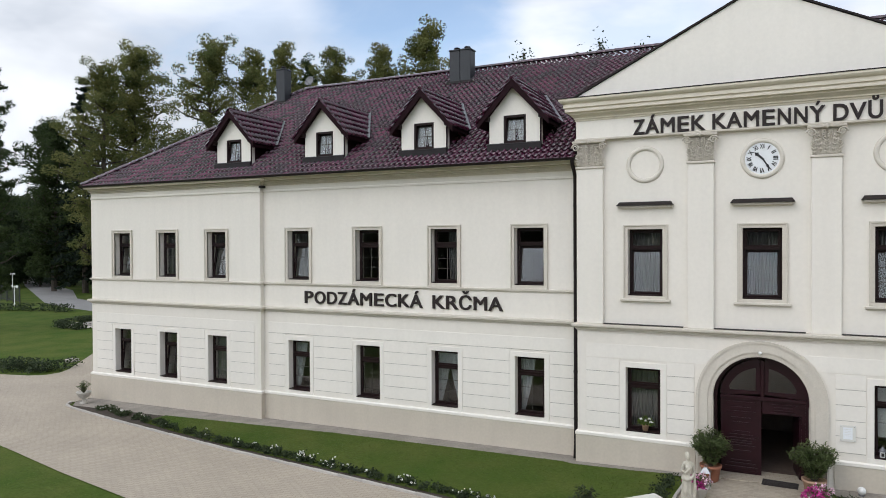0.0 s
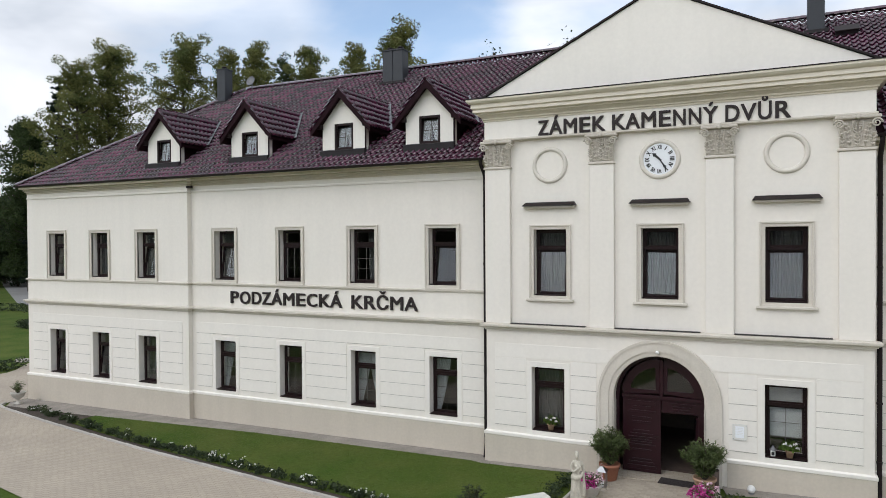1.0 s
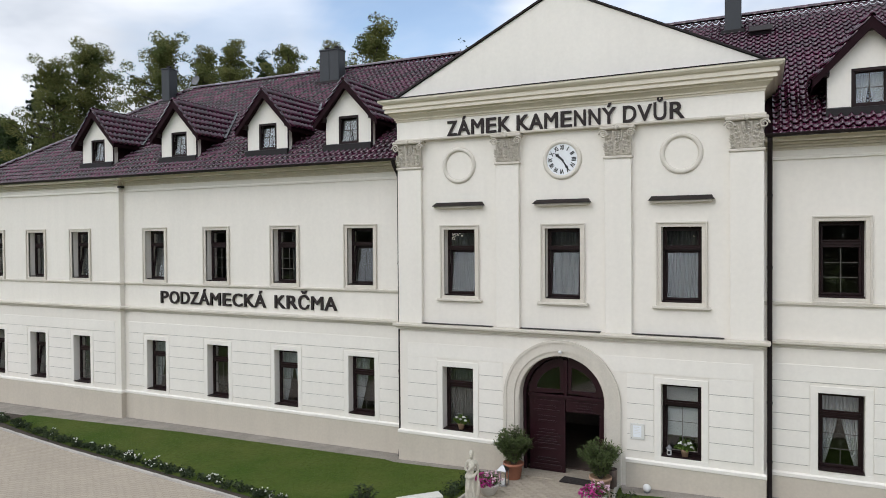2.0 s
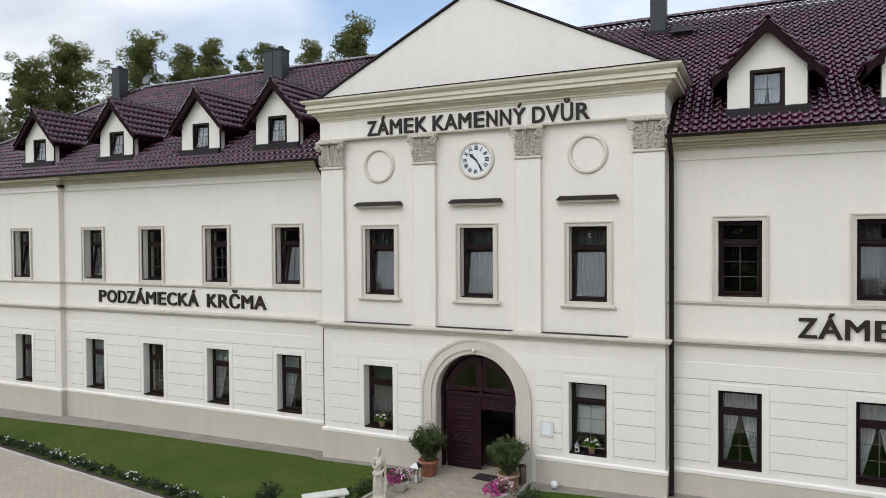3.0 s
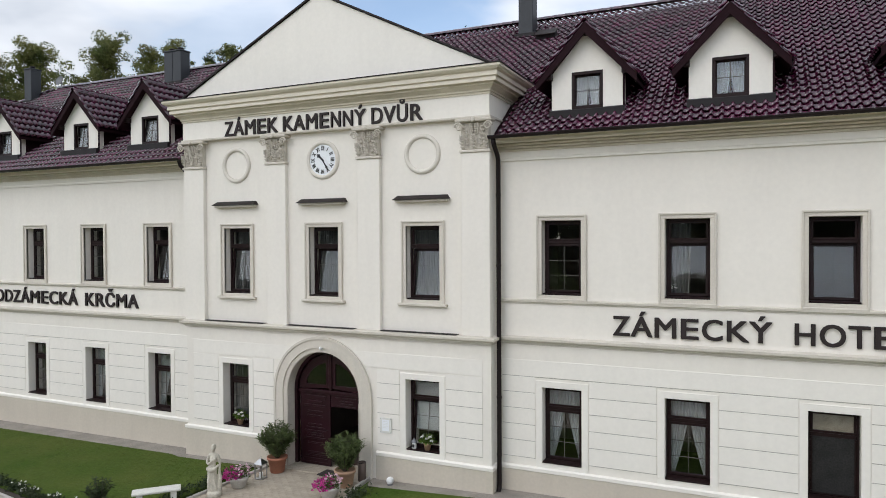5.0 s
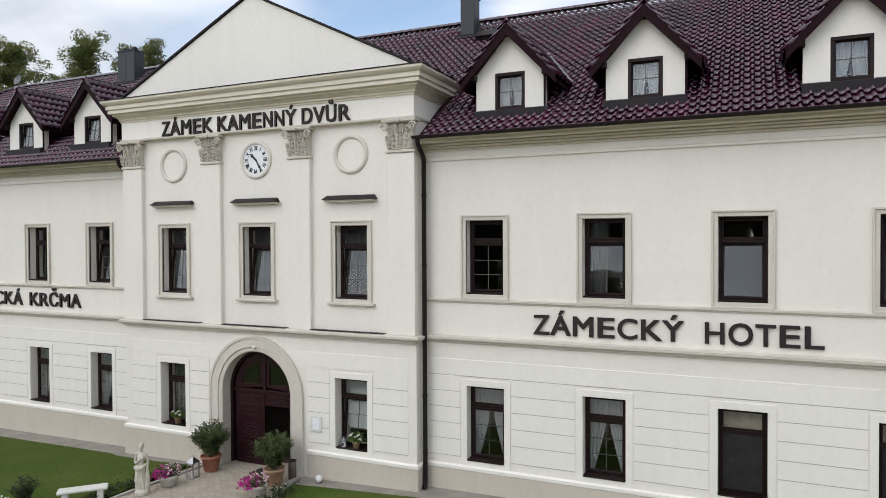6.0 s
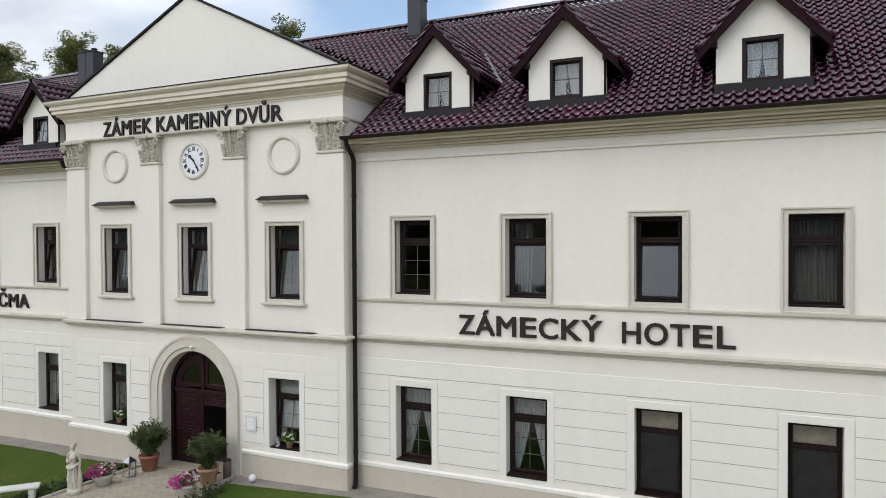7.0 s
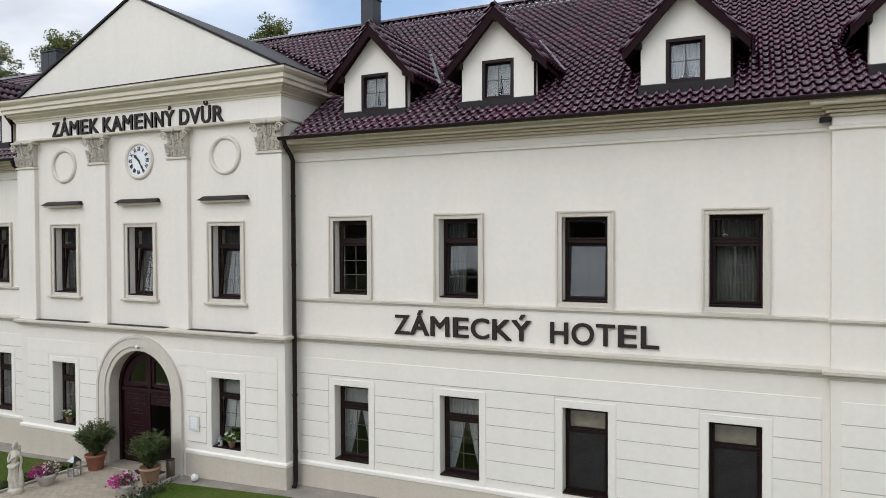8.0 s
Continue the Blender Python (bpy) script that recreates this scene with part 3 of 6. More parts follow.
def window(x, y, z0, z1, parent, tilt=0.0, hang="", seed=0, deep=0.24):
    w, h = 2 * HALF, z1 - z0
    win = part("window", rim(w, h, 0.055, 0.0, 0.075), DARK_WOOD, parent, at=pose(x, y + deep, z0))
    split = h * 0.71
    part("window_ledge", boxed(-w / 2 + 0.003, w / 2 - 0.003, -deep - (0.045 if z0 < 3 else -0.02), 0.0, 0.003, 0.035, 0.006), DARK_WOOD, win)
    bm = boxed(-w / 2 + 0.055, w / 2 - 0.055, -0.012, 0.07, split - 0.04, split + 0.04, 0.01)
    part("transom", bm, DARK_WOOD, win)
    top = part("upper_sash", rim(w - 0.11, h - 0.055 - split - 0.04, 0.045, 0.005, 0.06), DARK_WOOD, win, at=pose(0, 0, split + 0.04))
    part("pane", boxed(-w / 2 + 0.09, w / 2 - 0.09, 0.03, 0.034, split + 0.07, h - 0.09), GLASS, win).visible_shadow = False
    sw, sh = w - 0.11, split - 0.04 - 0.055
    m = pose(0, 0.0, 0.055, -tilt)
    part("lower_sash", rim(sw, sh, 0.055, -0.012, 0.055), DARK_WOOD, win, at=m)
    pane = part("pane", boxed(-sw / 2 + 0.05, sw / 2 - 0.05, 0.02, 0.024, 0.05, sh - 0.05), GLASS, win, at=m)
    pane.visible_shadow = False
    bars = sash_bars(bmesh.new(), sw - 0.12, sh - 0.12, 2, 3, 0.006)
    for v in bars.verts:
        v.co.y += 0.022
        v.co.z += 0.06
    part("glazing_bar", bars, BAR, win, at=m)
    # ungathered curtains take the copy darkened for room shade
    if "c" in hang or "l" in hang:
        part("curtain", curtain(w * 0.52, 0.05, h - 0.06, 0.72 if "g" in hang else 0.1, seed), CURTAIN if "g" in hang else CURTAIN_SHADED, win, "net curtain, coloured darker for room shade where it hangs ungathered", at=pose(-w / 2 + 0.03, 0.22, 0))
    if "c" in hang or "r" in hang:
        part("curtain", curtain(w * 0.52, 0.05, h - 0.06, 0.72 if "g" in hang else 0.1, seed + 5), CURTAIN if "g" in hang else CURTAIN_SHADED, win, "net curtain, coloured darker for room shade where it hangs ungathered", at=pose(w / 2 - 0.03, 0.22, 0) @ Matrix.Diagonal((-1, 1, 1, 1)))
    if "b" in hang:
        part("roller_blind", boxed(-w / 2 + 0.06, w / 2 - 0.06, 0.16, 0.165, split + 0.02, h - 0.02), BLIND, win, "beige woven half blind")
    if "s" in hang:
        part("insect_screen", boxed(-sw / 2 + 0.04, sw / 2 - 0.04, -0.030, -0.026, 0.09, split - 0.03), SCREEN, win, "dark grey insect screen")
    if "w" in hang:
        part("roller_blind", boxed(-w / 2 + 0.06, w / 2 - 0.06, 0.17, 0.175, h * 0.25, h - 0.02), CURTAIN, win, "white roller blind let down")
    return win


def moulded_surround(x, y, z0, z1, parent, ears=False):
    a, b = x - HALF, x + HALF
    t = 0.125
    ob = part("window_surround", rim(2 * (HALF + t), z1 - z0 + 2 * t, t, -0.035, 0.05, 0.006), TRIM, parent, at=pose(x, y, z0 - t))
    part("outer_fillet", rim(2 * (HALF + t) + 0.012, z1 - z0 + 2 * t + 0.012, 0.045, -0.065, -0.02, 0.008), TRIM, ob, at=pose(0, 0, -0.006))
    if ears:
        part("window_sill", boxed(-HALF - t - 0.09, HALF + t + 0.09, -0.11, 0.03, -0.03, 0.04, 0.012), TRIM, ob)
    return ob


LOW_STATE = {-24.18: (6, ""), -21.59: (7, "r"), -19.0: (0, "l"), -15.26: (0, "lg"), -12.34: (0, "cg"), -9.40: (0, "cg"), -6.50: (0, "lg"), 6.43: (0, "cg"), 9.24: (0, "cg"), 12.06: (0, "bs"), 14.92: (0, "bs")}
UP_STATE = {-24.18: (5, ""), -21.59: (0, "c"), -19.0: (8, "c"), -15.26: (8, "l"), -12.34: (8, ""), -9.40: (0, "r"), -6.50: (7, ""), 6.43: (0, ""), 9.24: (4, "l"), 12.06: (6, ""), 14.92: (0, "c")}
k = 0
for xs, y in ((LEFT_END, YE), (LEFT_WING, YW), (RIGHT_WING, YW), (RIGHT_END, YE)):
    for x in xs:
        k += 1
        window(x, y, *LOW, house, *LOW_STATE.get(x, (0, "")), seed=k)
        window(x, y, *UP, house, *UP_STATE.get(x, (0, "")), seed=k + 40)
        moulded_surround(x, y, *UP, house)
for x, st in zip(MID, ((5, "c"), (7, "c"), (6, "c"))):
    window(x, YR, *MID_UP, house, *st, seed=int(x * 3) + 70)
    moulded_surround(x, YR + 0.02, *MID_UP, house, ears=True)
window(-3.03, YR, *LOW, house, 0, "c", seed=81)
window(2.97, YR, *LOW, house, 6, "w", seed=82)


# rusticated ground floor: panels with narrow joints round plain window bands
JOINT = material("grimy_joint_mortar", (0.46, 0.43, 0.38), 0.95, 0.2, 2.0, 30.0, 0.2, 60.0)


def panel(a, b, c, d, y, g=0.008):
    part("wall_panel", boxed(a + g, b - g, y - 0.014, y + 0.01, c + g, d - g, 0.003), PLASTER_PALE, house)
    part("joint", boxed(a + g, b - g, y - 0.003, y + 0.01, c - g + 0.001, c + g - 0.001), JOINT, house)


ROWS_Z = (2.94, 2.55, 2.16, 1.77, 1.38, 0.97)
for xs, a, b, y in ((LEFT_END, XL + 0.3, SL - 0.3, YE), (LEFT_WING, SL + 0.2, RL - 0.1, YW), (RIGHT_WING, RR + 0.12, SR - 0.12, YW), (RIGHT_END, SR + 0.15, XR - 0.2, YE)):
    panel(a, b, ROWS_Z[0], 3.35, y)
    edges = [a] + [v for x in xs for v in (x - HALF - 0.17, x + HALF + 0.17)] + [b]
    for p, q in zip(edges[::2], edges[1::2]):
        for d, c in zip(ROWS_Z, ROWS_Z[1:]):
            panel(p, q, c, d, y)
    for x in xs:
        part("window_band", rim(2 * HALF + 0.32, LOW[1] - LOW[0] + 0.31, 0.155, -0.018, 0.01, 0.003), PLASTER_PALE, house, at=pose(x, y, LOW[0] - 0.155))
YL = YR - 0.04
for s, xc, a, b in ((-1, -3.03, RL + 0.25, -1.66), (1, 2.97, 1.66, RR - 0.22)):
    rim_x = [(ARCH_X + s * (math.sqrt(1.59 ** 2 - (z - ARCH_Z) ** 2) + 0.012), z) for z in (2.95, 3.08, 3.21, 3.34)]
    far = a + 0.01 if s < 0 else b - 0.01
    part("wall_panel", prism(rim_x + [(far, 3.34), (far, 2.95)], YL - 0.014, YL + 0.01), PLASTER_PALE, house)
    e = [a, xc - HALF - 0.17, xc + HALF + 0.17, b]
    for p, q in zip(e[::2], e[1::2]):
        for d, c in zip(ROWS_Z, ROWS_Z[1:]):
            panel(p, q, c, d, YL)
    part("window_band", rim(2 * HALF + 0.32, LOW[1] - LOW[0] + 0.31, 0.155, -0.018, 0.01, 0.003), PLASTER_PALE, house, at=pose(xc, YL, LOW[0] - 0.155))

# ---------------------------------------------------------------- roof
ROOF_L, ROOF_R = XL - 0.12, XR + 0.30


def roof_z(y):
    return EAVE_Z + SLOPE * (y - EAVE_Y)


hip = RIDGE_Y - EAVE_Y
bm = bmesh.new()
CUT_Y = 0.72
FY = 0.16
FZ, IN = roof_z(FY), FY - EAVE_Y
v = [bm.verts.new((p[0], p[1], p[2] - 0.15)) for p in ((ROOF_L + IN, FY, FZ), (RL - 0.01, FY, FZ), (RL - 0.01, CUT_Y, roof_z(CUT_Y)), (RR + 0.01, CUT_Y, roof_z(CUT_Y)), (RR + 0.01, FY, FZ),
                               (ROOF_R - IN, FY, FZ), (ROOF_R - hip, RIDGE_Y, RIDGE_Z), (ROOF_L + hip, RIDGE_Y, RIDGE_Z), (ROOF_L + IN, YB + 0.55 - IN, FZ), (ROOF_R - IN, YB + 0.55 - IN, FZ))]
for q in ((0, 1, 2, 7), (2, 3, 6, 7), (3, 4, 5, 6), (9, 8, 7, 6), (8, 0, 7), (5, 9, 6)):
    bm.faces.new([v[i] for i in q])
roof = part("roof", bm, FASCIA, house, "hipped roof of dark maroon glazed roof tiles")
TILE_W, TILE_L = 0.208, 0.31
SEC = [(0.0, 0.004), (0.14, -0.010), (0.34, -0.014), (0.50, -0.004), (0.58, 0.020), (0.68, 0.050), (0.78, 0.061), (0.88, 0.049), (0.95, 0.026), (1.0, 0.004)]


def tile_shape(w=TILE_W, l=TILE_L):
    """One S-profile roof tile: x across, y up the slope, z off the roof, with a thick front edge."""
    vs, fs = [], []
    n = len(SEC)
    for yy, lift in ((0.0, 0.066), (l * 1.1, 0.010)):
        vs += [(u * w * 1.03, yy, h + lift) for u, h in SEC]
    vs += [(u * w * 1.03, 0.004, h + 0.066 - 0.030) for u, h in SEC]
    for i in range(n - 1):
        fs.append((i, i + 1, n + i + 1, n + i))
        fs.append((2 * n + i, 2 * n + i + 1, i + 1, i))
    return vs, fs


TV, TF = tile_shape()


def tiled(m, cells):
    """All tiles of one roof face in one mesh; m: the face's pose, cells: (column, row) of each tile."""
    vs, fs = [], []
    rnd = random.Random(5)
    for c, r in cells:
        k = len(vs)
        dz, dx = rnd.uniform(-0.004, 0.004), rnd.uniform(-0.003, 0.003)
        vs += [m @ Vector((x + c * TILE_W + dx, y + r * TILE_L, z + dz)) for x, y, z in TV]
        fs += [tuple(k + i for i in f) for f in fs_ref]
    me = bpy.data.meshes.new("roof_tiles")
    me.from_pydata(vs, [], fs)
    me.materials.append(TILE)
    for f in me.polygons:
        f.use_smooth = True
    me.update()
    return me


fs_ref = TF
ANG = math.degrees(math.atan(SLOPE))
FRONT = pose(ROOF_L, EAVE_Y - 0.02, EAVE_Z - 0.10, ANG)
rows = int((RIDGE_Y - EAVE_Y) / math.cos(radians(ANG)) / TILE_L) + 1
cols = int((ROOF_R - ROOF_L) / TILE_W)
near, rest = [], []
for r in range(rows):
    inset = r * TILE_L * math.cos(radians(ANG))
    for c in range(cols):
        x = ROOF_L + c * TILE_W
        if x < ROOF_L + inset - 0.1 or x > ROOF_R - inset - 0.1:
            continue
        over = EAVE_Z + inset * SLOPE
        if RL - 0.2 < x < RR + 0.02 and (inset < 0.9 or PED_TOP - (PED_TOP - PED_Z) * abs(x + 0.13 - PED_X) / (PED_R - PED_X) > over - 0.15):
            continue
        (near if 11.0 < x < 17.6 and r < 12 else rest).append((c, r))
roof_tiles_mesh = tiled(FRONT, rest)
tagged(part("roof_tile_field", roof_tiles_mesh, None, roof), "glazed maroon tiles in rows", kind="stuff")
one = bpy.data.meshes.new("roof_tile")
one.from_pydata(TV, [], TF)
one.materials.append(TILE_ONE)
for f in one.polygons:
    f.use_smooth = True
for c, r in near[:300]:
    part("roof_tile", one, None, roof, at=FRONT @ pose(c * TILE_W, r * TILE_L, 0))
if near[300:]:
    tagged(part("roof_tile_field", tiled(FRONT, near[300:]), None, roof), "glazed maroon tiles in rows", kind="stuff")
# the left hip
LEFT_HIP = Matrix.Translation((ROOF_L - 0.04, YB + 0.55, EAVE_Z - 0.11)) @ pose(0, 0, 0, 0, 0, -90) @ pose(0, 0, 0, ANG)
width = YB + 0.55 - EAVE_Y
cells = [(c, r) for r in range(rows) for c in range(int(width / TILE_W)) if r * TILE_L * math.cos(radians(ANG)) - 0.1 < c * TILE_W < width - r * TILE_L * math.cos(radians(ANG)) - 0.1]
tagged(part("roof_tile_field", tiled(LEFT_HIP, cells), None, roof), "glazed maroon tiles in rows", kind="stuff")


RIDGE_MESHES = {}


def ridge_run(parent, a, b, r=0.11, step=0.36, name="ridge_tile"):
    """Overlapping half-round ridge tiles from a to b, each an object on a shared mesh."""
    a, b = Vector(a), Vector(b)
    n = max(1, int((b - a).length / step))
    d = (b - a).normalized()
    side = d.cross(Vector((0, 0, 1))).normalized()
    up = side.cross(d)
    if r not in RIDGE_MESHES:
        bm = bmesh.new()
        rings = []
        for p, rr in ((0, r * 1.05), (step * 1.10, r * 0.96), (0, r * 0.90)):
            rings.append([bm.verts.new((rr * math.cos(math.pi * k / 8), p, rr * math.sin(math.pi * k / 8) * 0.95)) for k in range(9)])
        for p, q in ((0, 1), (2, 0)):
            for k in range(8):
                bm.faces.new((rings[p][k], rings[p][k + 1], rings[q][k + 1], rings[q][k]))
        RIDGE_MESHES[r] = mesh_of(name, bm, TILE_ONE)
        for f in RIDGE_MESHES[r].polygons:
            f.use_smooth = True
    turn = Matrix((side, d, up)).transposed().to_4x4()
    for i in range(n):
        part(name, RIDGE_MESHES[r], None, parent, at=Matrix.Translation(a + d * (i * step)) @ turn)


ridge_run(roof, (ROOF_L + hip, RIDGE_Y, RIDGE_Z + 0.02), (ROOF_R - hip, RIDGE_Y, RIDGE_Z + 0.02))
ridge_run(roof, (ROOF_L, EAVE_Y, EAVE_Z + 0.02), (ROOF_L + hip, RIDGE_Y, RIDGE_Z + 0.02))


def gutter(x0, x1, y, z):
    bm = bmesh.new()
    n = 8
    a = [[bm.verts.new((x, y - rr * math.cos(math.pi * k / n), z - rr * math.sin(math.pi * k / n))) for k in range(n + 1)] for x, rr in ((x0, 0.078), (x1, 0.078), (x1, 0.068), (x0, 0.068))]
    for p, q in zip(a, a[1:] + a[:1]):
        for k in range(n):
            bm.faces.new((p[k], p[k + 1], q[k + 1], q[k]))
    return bm


part("gutter", gutter(ROOF_L, RL - 0.02, EAVE_Y - 0.07, EAVE_Z - 0.005), METAL_DARK, house, "dark brown half-round gutter")
part("gutter", gutter(RR + 0.02, ROOF_R, EAVE_Y - 0.07, EAVE_Z - 0.005), METAL_DARK, house, "dark brown half-round gutter")
for x, s in ((RL - 0.12, -1), (RR + 0.12, 1)):
    bm = tube(bmesh.new(), [(x, EAVE_Y - 0.02, EAVE_Z - 0.07), (x, EAVE_Y + 0.03, 8.52), (x, 0.12, 8.30), (x, 0.19, 8.18), (x, 0.19, 4.1), (x, 0.19, 0.3), (x, 0.17, 0.2), (x, 0.10, ground_z(x) + 0.03)], 0.056, 12)
    pipe = shade_smooth(part("downpipe", bm, METAL_DARK, house, "dark brown downpipe in the corner of the wing"))
    for z in (7.3, 5.6, 2.4, 1.0):
        part("pipe_clip", lathe(bmesh.new(), [(0.066, z), (0.066, z + 0.05)], 12, x, 0.19), METAL_DARK, pipe)

# dormers
DORM_Y, DORM_HALF, DORM_TIP = 0.63, 0.85, 11.29


def dormer(xc):
    root = new("dormer")
    root.parent = house
    root.matrix_basis = pose(xc, 0, 0.07 if xc < 0 else 0.02)
    base = 9.31
    win_w, z0, z1 = 0.37, 9.29, 10.18
    # front wall as five pieces round the window
    bm = bmesh.new()
    pierced(bm, -DORM_HALF, DORM_HALF, base - 0.2, 10.30, DORM_Y, 0.2, [(-win_w, win_w, z0, z1 - 0.001)])
    q = [(-DORM_HALF, 10.30), (DORM_HALF, 10.30), (0.0, 11.12)]
    f = [bm.verts.new((x, DORM_Y, z)) for x, z in q]
    b = [bm.verts.new((x, DORM_Y + 0.2, z)) for x, z in q]
    bm.faces.new(f), bm.faces.new(b[::-1])
    part("dormer_wall", bm, PLASTER_PALE, root)
    # cheeks
    back = EAVE_Y + (10.30 - EAVE_Z) / SLOPE
    for s in (-1, 1):
        cheek = bmesh.new()
        pts = [(DORM_Y + 0.01, base - 0.15), (DORM_Y + 0.01, 10.35), (back + 0.1, 10.35)]
        for x in (s * (DORM_HALF - 0.02), s * (DORM_HALF - 0.1)):
            cheek.faces.new([cheek.verts.new((x, y, z)) for y, z in pts])
        part("cheek", cheek, FASCIA, root)
        corner = boxed(min(s * DORM_HALF, s * (DORM_HALF - 0.03)), max(s * (DORM_HALF + 0.012), s * DORM_HALF), DORM_Y - 0.004, DORM_Y + 0.03, base - 0.1, 10.3)
        part("corner_trim", corner, FASCIA, root)
    for a, b, top in ((-DORM_HALF - 0.03, -win_w - 0.02, base + 0.01), (win_w + 0.02, DORM_HALF + 0.03, base + 0.01), (-win_w - 0.02, win_w + 0.02, base - 0.005)):
        fl = bmesh.new()
        vv = box(fl, a, b, DORM_Y - 0.13, DORM_Y + 0.01, base - 0.25, top)
        for v in vv:
            if v.co.y < DORM_Y - 0.08 and v.co.z > base - 0.1:
                v.co.z = base - 0.035
        part("apron_flashing", fl, METAL_APRON, root)
    # window
    win = part("dormer_window", rim(2 * win_w, z1 - z0, 0.075, -0.03, 0.06), DARK_WOOD, root, at=pose(0, DORM_Y + 0.03, z0))
    hinge = Matrix.Translation((0, DORM_Y + 0.05, z0 + 0.07))
    lean = hinge @ pose(0, 0, 0, -8 if xc < 0 else -4) @ hinge.inverted()
    pane = part("pane", boxed(-win_w + 0.07, win_w - 0.07, DORM_Y + 0.05, DORM_Y + 0.054, z0 + 0.07, z1 - 0.07), GLASS, root, at=lean)
    pane.visible_shadow = False
    bars = sash_bars(bmesh.new(), 2 * win_w - 0.14, z1 - z0 - 0.14, 2, 2, 0.007)
    for v in bars.verts:
        v.co += Vector((0, DORM_Y + 0.05, z0 + 0.07))
    part("glazing_bar", bars, BAR, root, at=lean)
    sash = rim(2 * win_w - 0.10, z1 - z0 - 0.10, 0.05, -0.015, 0.03)
    bmesh.ops.translate(sash, verts=sash.verts, vec=(0, DORM_Y + 0.05, z0 + 0.05))
    part("sash", sash, DARK_WOOD, root, at=lean)
    for s in (-1, 1):
        part("curtain", curtain(win_w * 0.98, z0 + 0.05, z1 - 0.05, 0.25, int(xc * 7) % 9), CURTAIN, root, at=pose(s * (win_w - 0.02), DORM_Y + 0.24, 0) @ Matrix.Diagonal((-s, 1, 1, 1)))
    # unseen dark sheet, its colour standing in for the shade behind the window
    part("shade_backing", boxed(-DORM_HALF + 0.12, DORM_HALF - 0.12, DORM_Y + 0.9, DORM_Y + 0.95, base - 0.1, 10.6), INNER_DARK, root)
    # gabled roof
    tip_z, eave_x, eave_z = DORM_TIP, 1.15, 9.98
    rise = (tip_z - eave_z) / eave_x
    yf = 0.40
    yb = EAVE_Y + (tip_z - EAVE_Z) / SLOPE + 0.1
    ye = EAVE_Y + (eave_z - EAVE_Z) / SLOPE
    for s in (-1, 1):
        bm = bmesh.new()
        top = [bm.verts.new(p) for p in ((0, yf, tip_z - 0.06), (s * eave_x, yf, eave_z - 0.06), (s * eave_x, ye + 0.12, eave_z - 0.06), (0, yb, tip_z - 0.06))]
        bot = [bm.verts.new(v.co - Vector((0, 0, 0.10))) for v in top]
        bm.faces.new(top), bm.faces.new(bot[::-1])
        for k in range(4):
            bm.faces.new((top[k], bot[k], bot[(k + 1) % 4], top[(k + 1) % 4]))
        bmesh.ops.recalc_face_normals(bm, faces=bm.faces)
        part("roof_slope", bm, FASCIA, root)
        barge = bmesh.new()
        a = [barge.verts.new(p) for p in ((0, yf - 0.03, tip_z - 0.02), (s * (eave_x + 0.02), yf - 0.03, eave_z - 0.03), (s * (eave_x + 0.02), yf - 0.03, eave_z - 0.21), (0, yf - 0.03, tip_z - 0.29))]
        b = [barge.verts.new(v.co + Vector((0, 0.045, 0))) for v in a]
        barge.faces.new(a), barge.faces.new(b[::-1])
        for k in range(4):
            barge.faces.new((a[k], b[k], b[(k + 1) % 4], a[(k + 1) % 4]))
        bmesh.ops.recalc_face_normals(barge, faces=barge.faces)
        part("bargeboard", barge, FASCIA, root)
        ang = math.degrees(math.atan(rise))
        length = math.hypot(eave_x, tip_z - eave_z)
        if s > 0:
            m = Matrix.Translation((eave_x + 0.03, yf - 0.05, eave_z - 0.055)) @ pose(0, 0, 0, 0, 0, 90) @ pose(0, 0, 0, ang)
        else:
            m = Matrix.Translation((-eave_x - 0.03, yf - 0.05 + TILE_W * 17, eave_z - 0.055)) @ pose(0, 0, 0, 0, 0, -90) @ pose(0, 0, 0, ang)
        cells = []
        nr = int(length / TILE_L) + 1
        for r in range(nr):
            reach = ye + (yb - ye) * min(1, r * TILE_L / length) + 0.15
            for c in range(17):
                yy = yf + (c * TILE_W if s > 0 else TILE_W * (17 - c) - TILE_W)
                if yy < reach:
                    cells.append((c, r))
        tagged(part("roof_tile_field", tiled(m, cells), None, root), kind="stuff")
        ridge_run(root, (s * (eave_x + 0.02), yf + 0.0, eave_z - 0.03), (0, yf + 0.0, tip_z - 0.01), 0.05, 0.34, "verge_tile")
        part("rafter_end", boxed(min(s * 0.82, s * 0.95), max(s * 0.82, s * 0.95), yf + 0.05, DORM_Y + 0.02, 10.02, 10.16, 0.008), DARK_WOOD, root)
        fl = bmesh.new()
        e = [fl.verts.new(p) for p in ((s * (eave_x - 0.02), ye + 0.0, eave_z + 0.04), (s * (eave_x + 0.14), ye + 0.0, eave_z + 0.05), (s * 0.14, yb - 0.03, tip_z + 0.06), (s * 0.0, yb - 0.03, tip_z + 0.04))]
        fl.faces.new(e)
        part("valley_flashing", fl, METAL_GREY, root)
    part("rafter_end", boxed(-0.07, 0.07, yf + 0.03, DORM_Y + 0.02, 11.0, 11.14, 0.008), DARK_WOOD, root)
    ridge_run(root, (0, yf - 0.08, tip_z - 0.025), (0, yb - 0.1, tip_z - 0.025), 0.078, 0.34)
    return root


for xc in (-18.46, -14.24, -10.23, -7.03, 7.0, 10.1, 14.0, 17.95):
    dormer(xc)

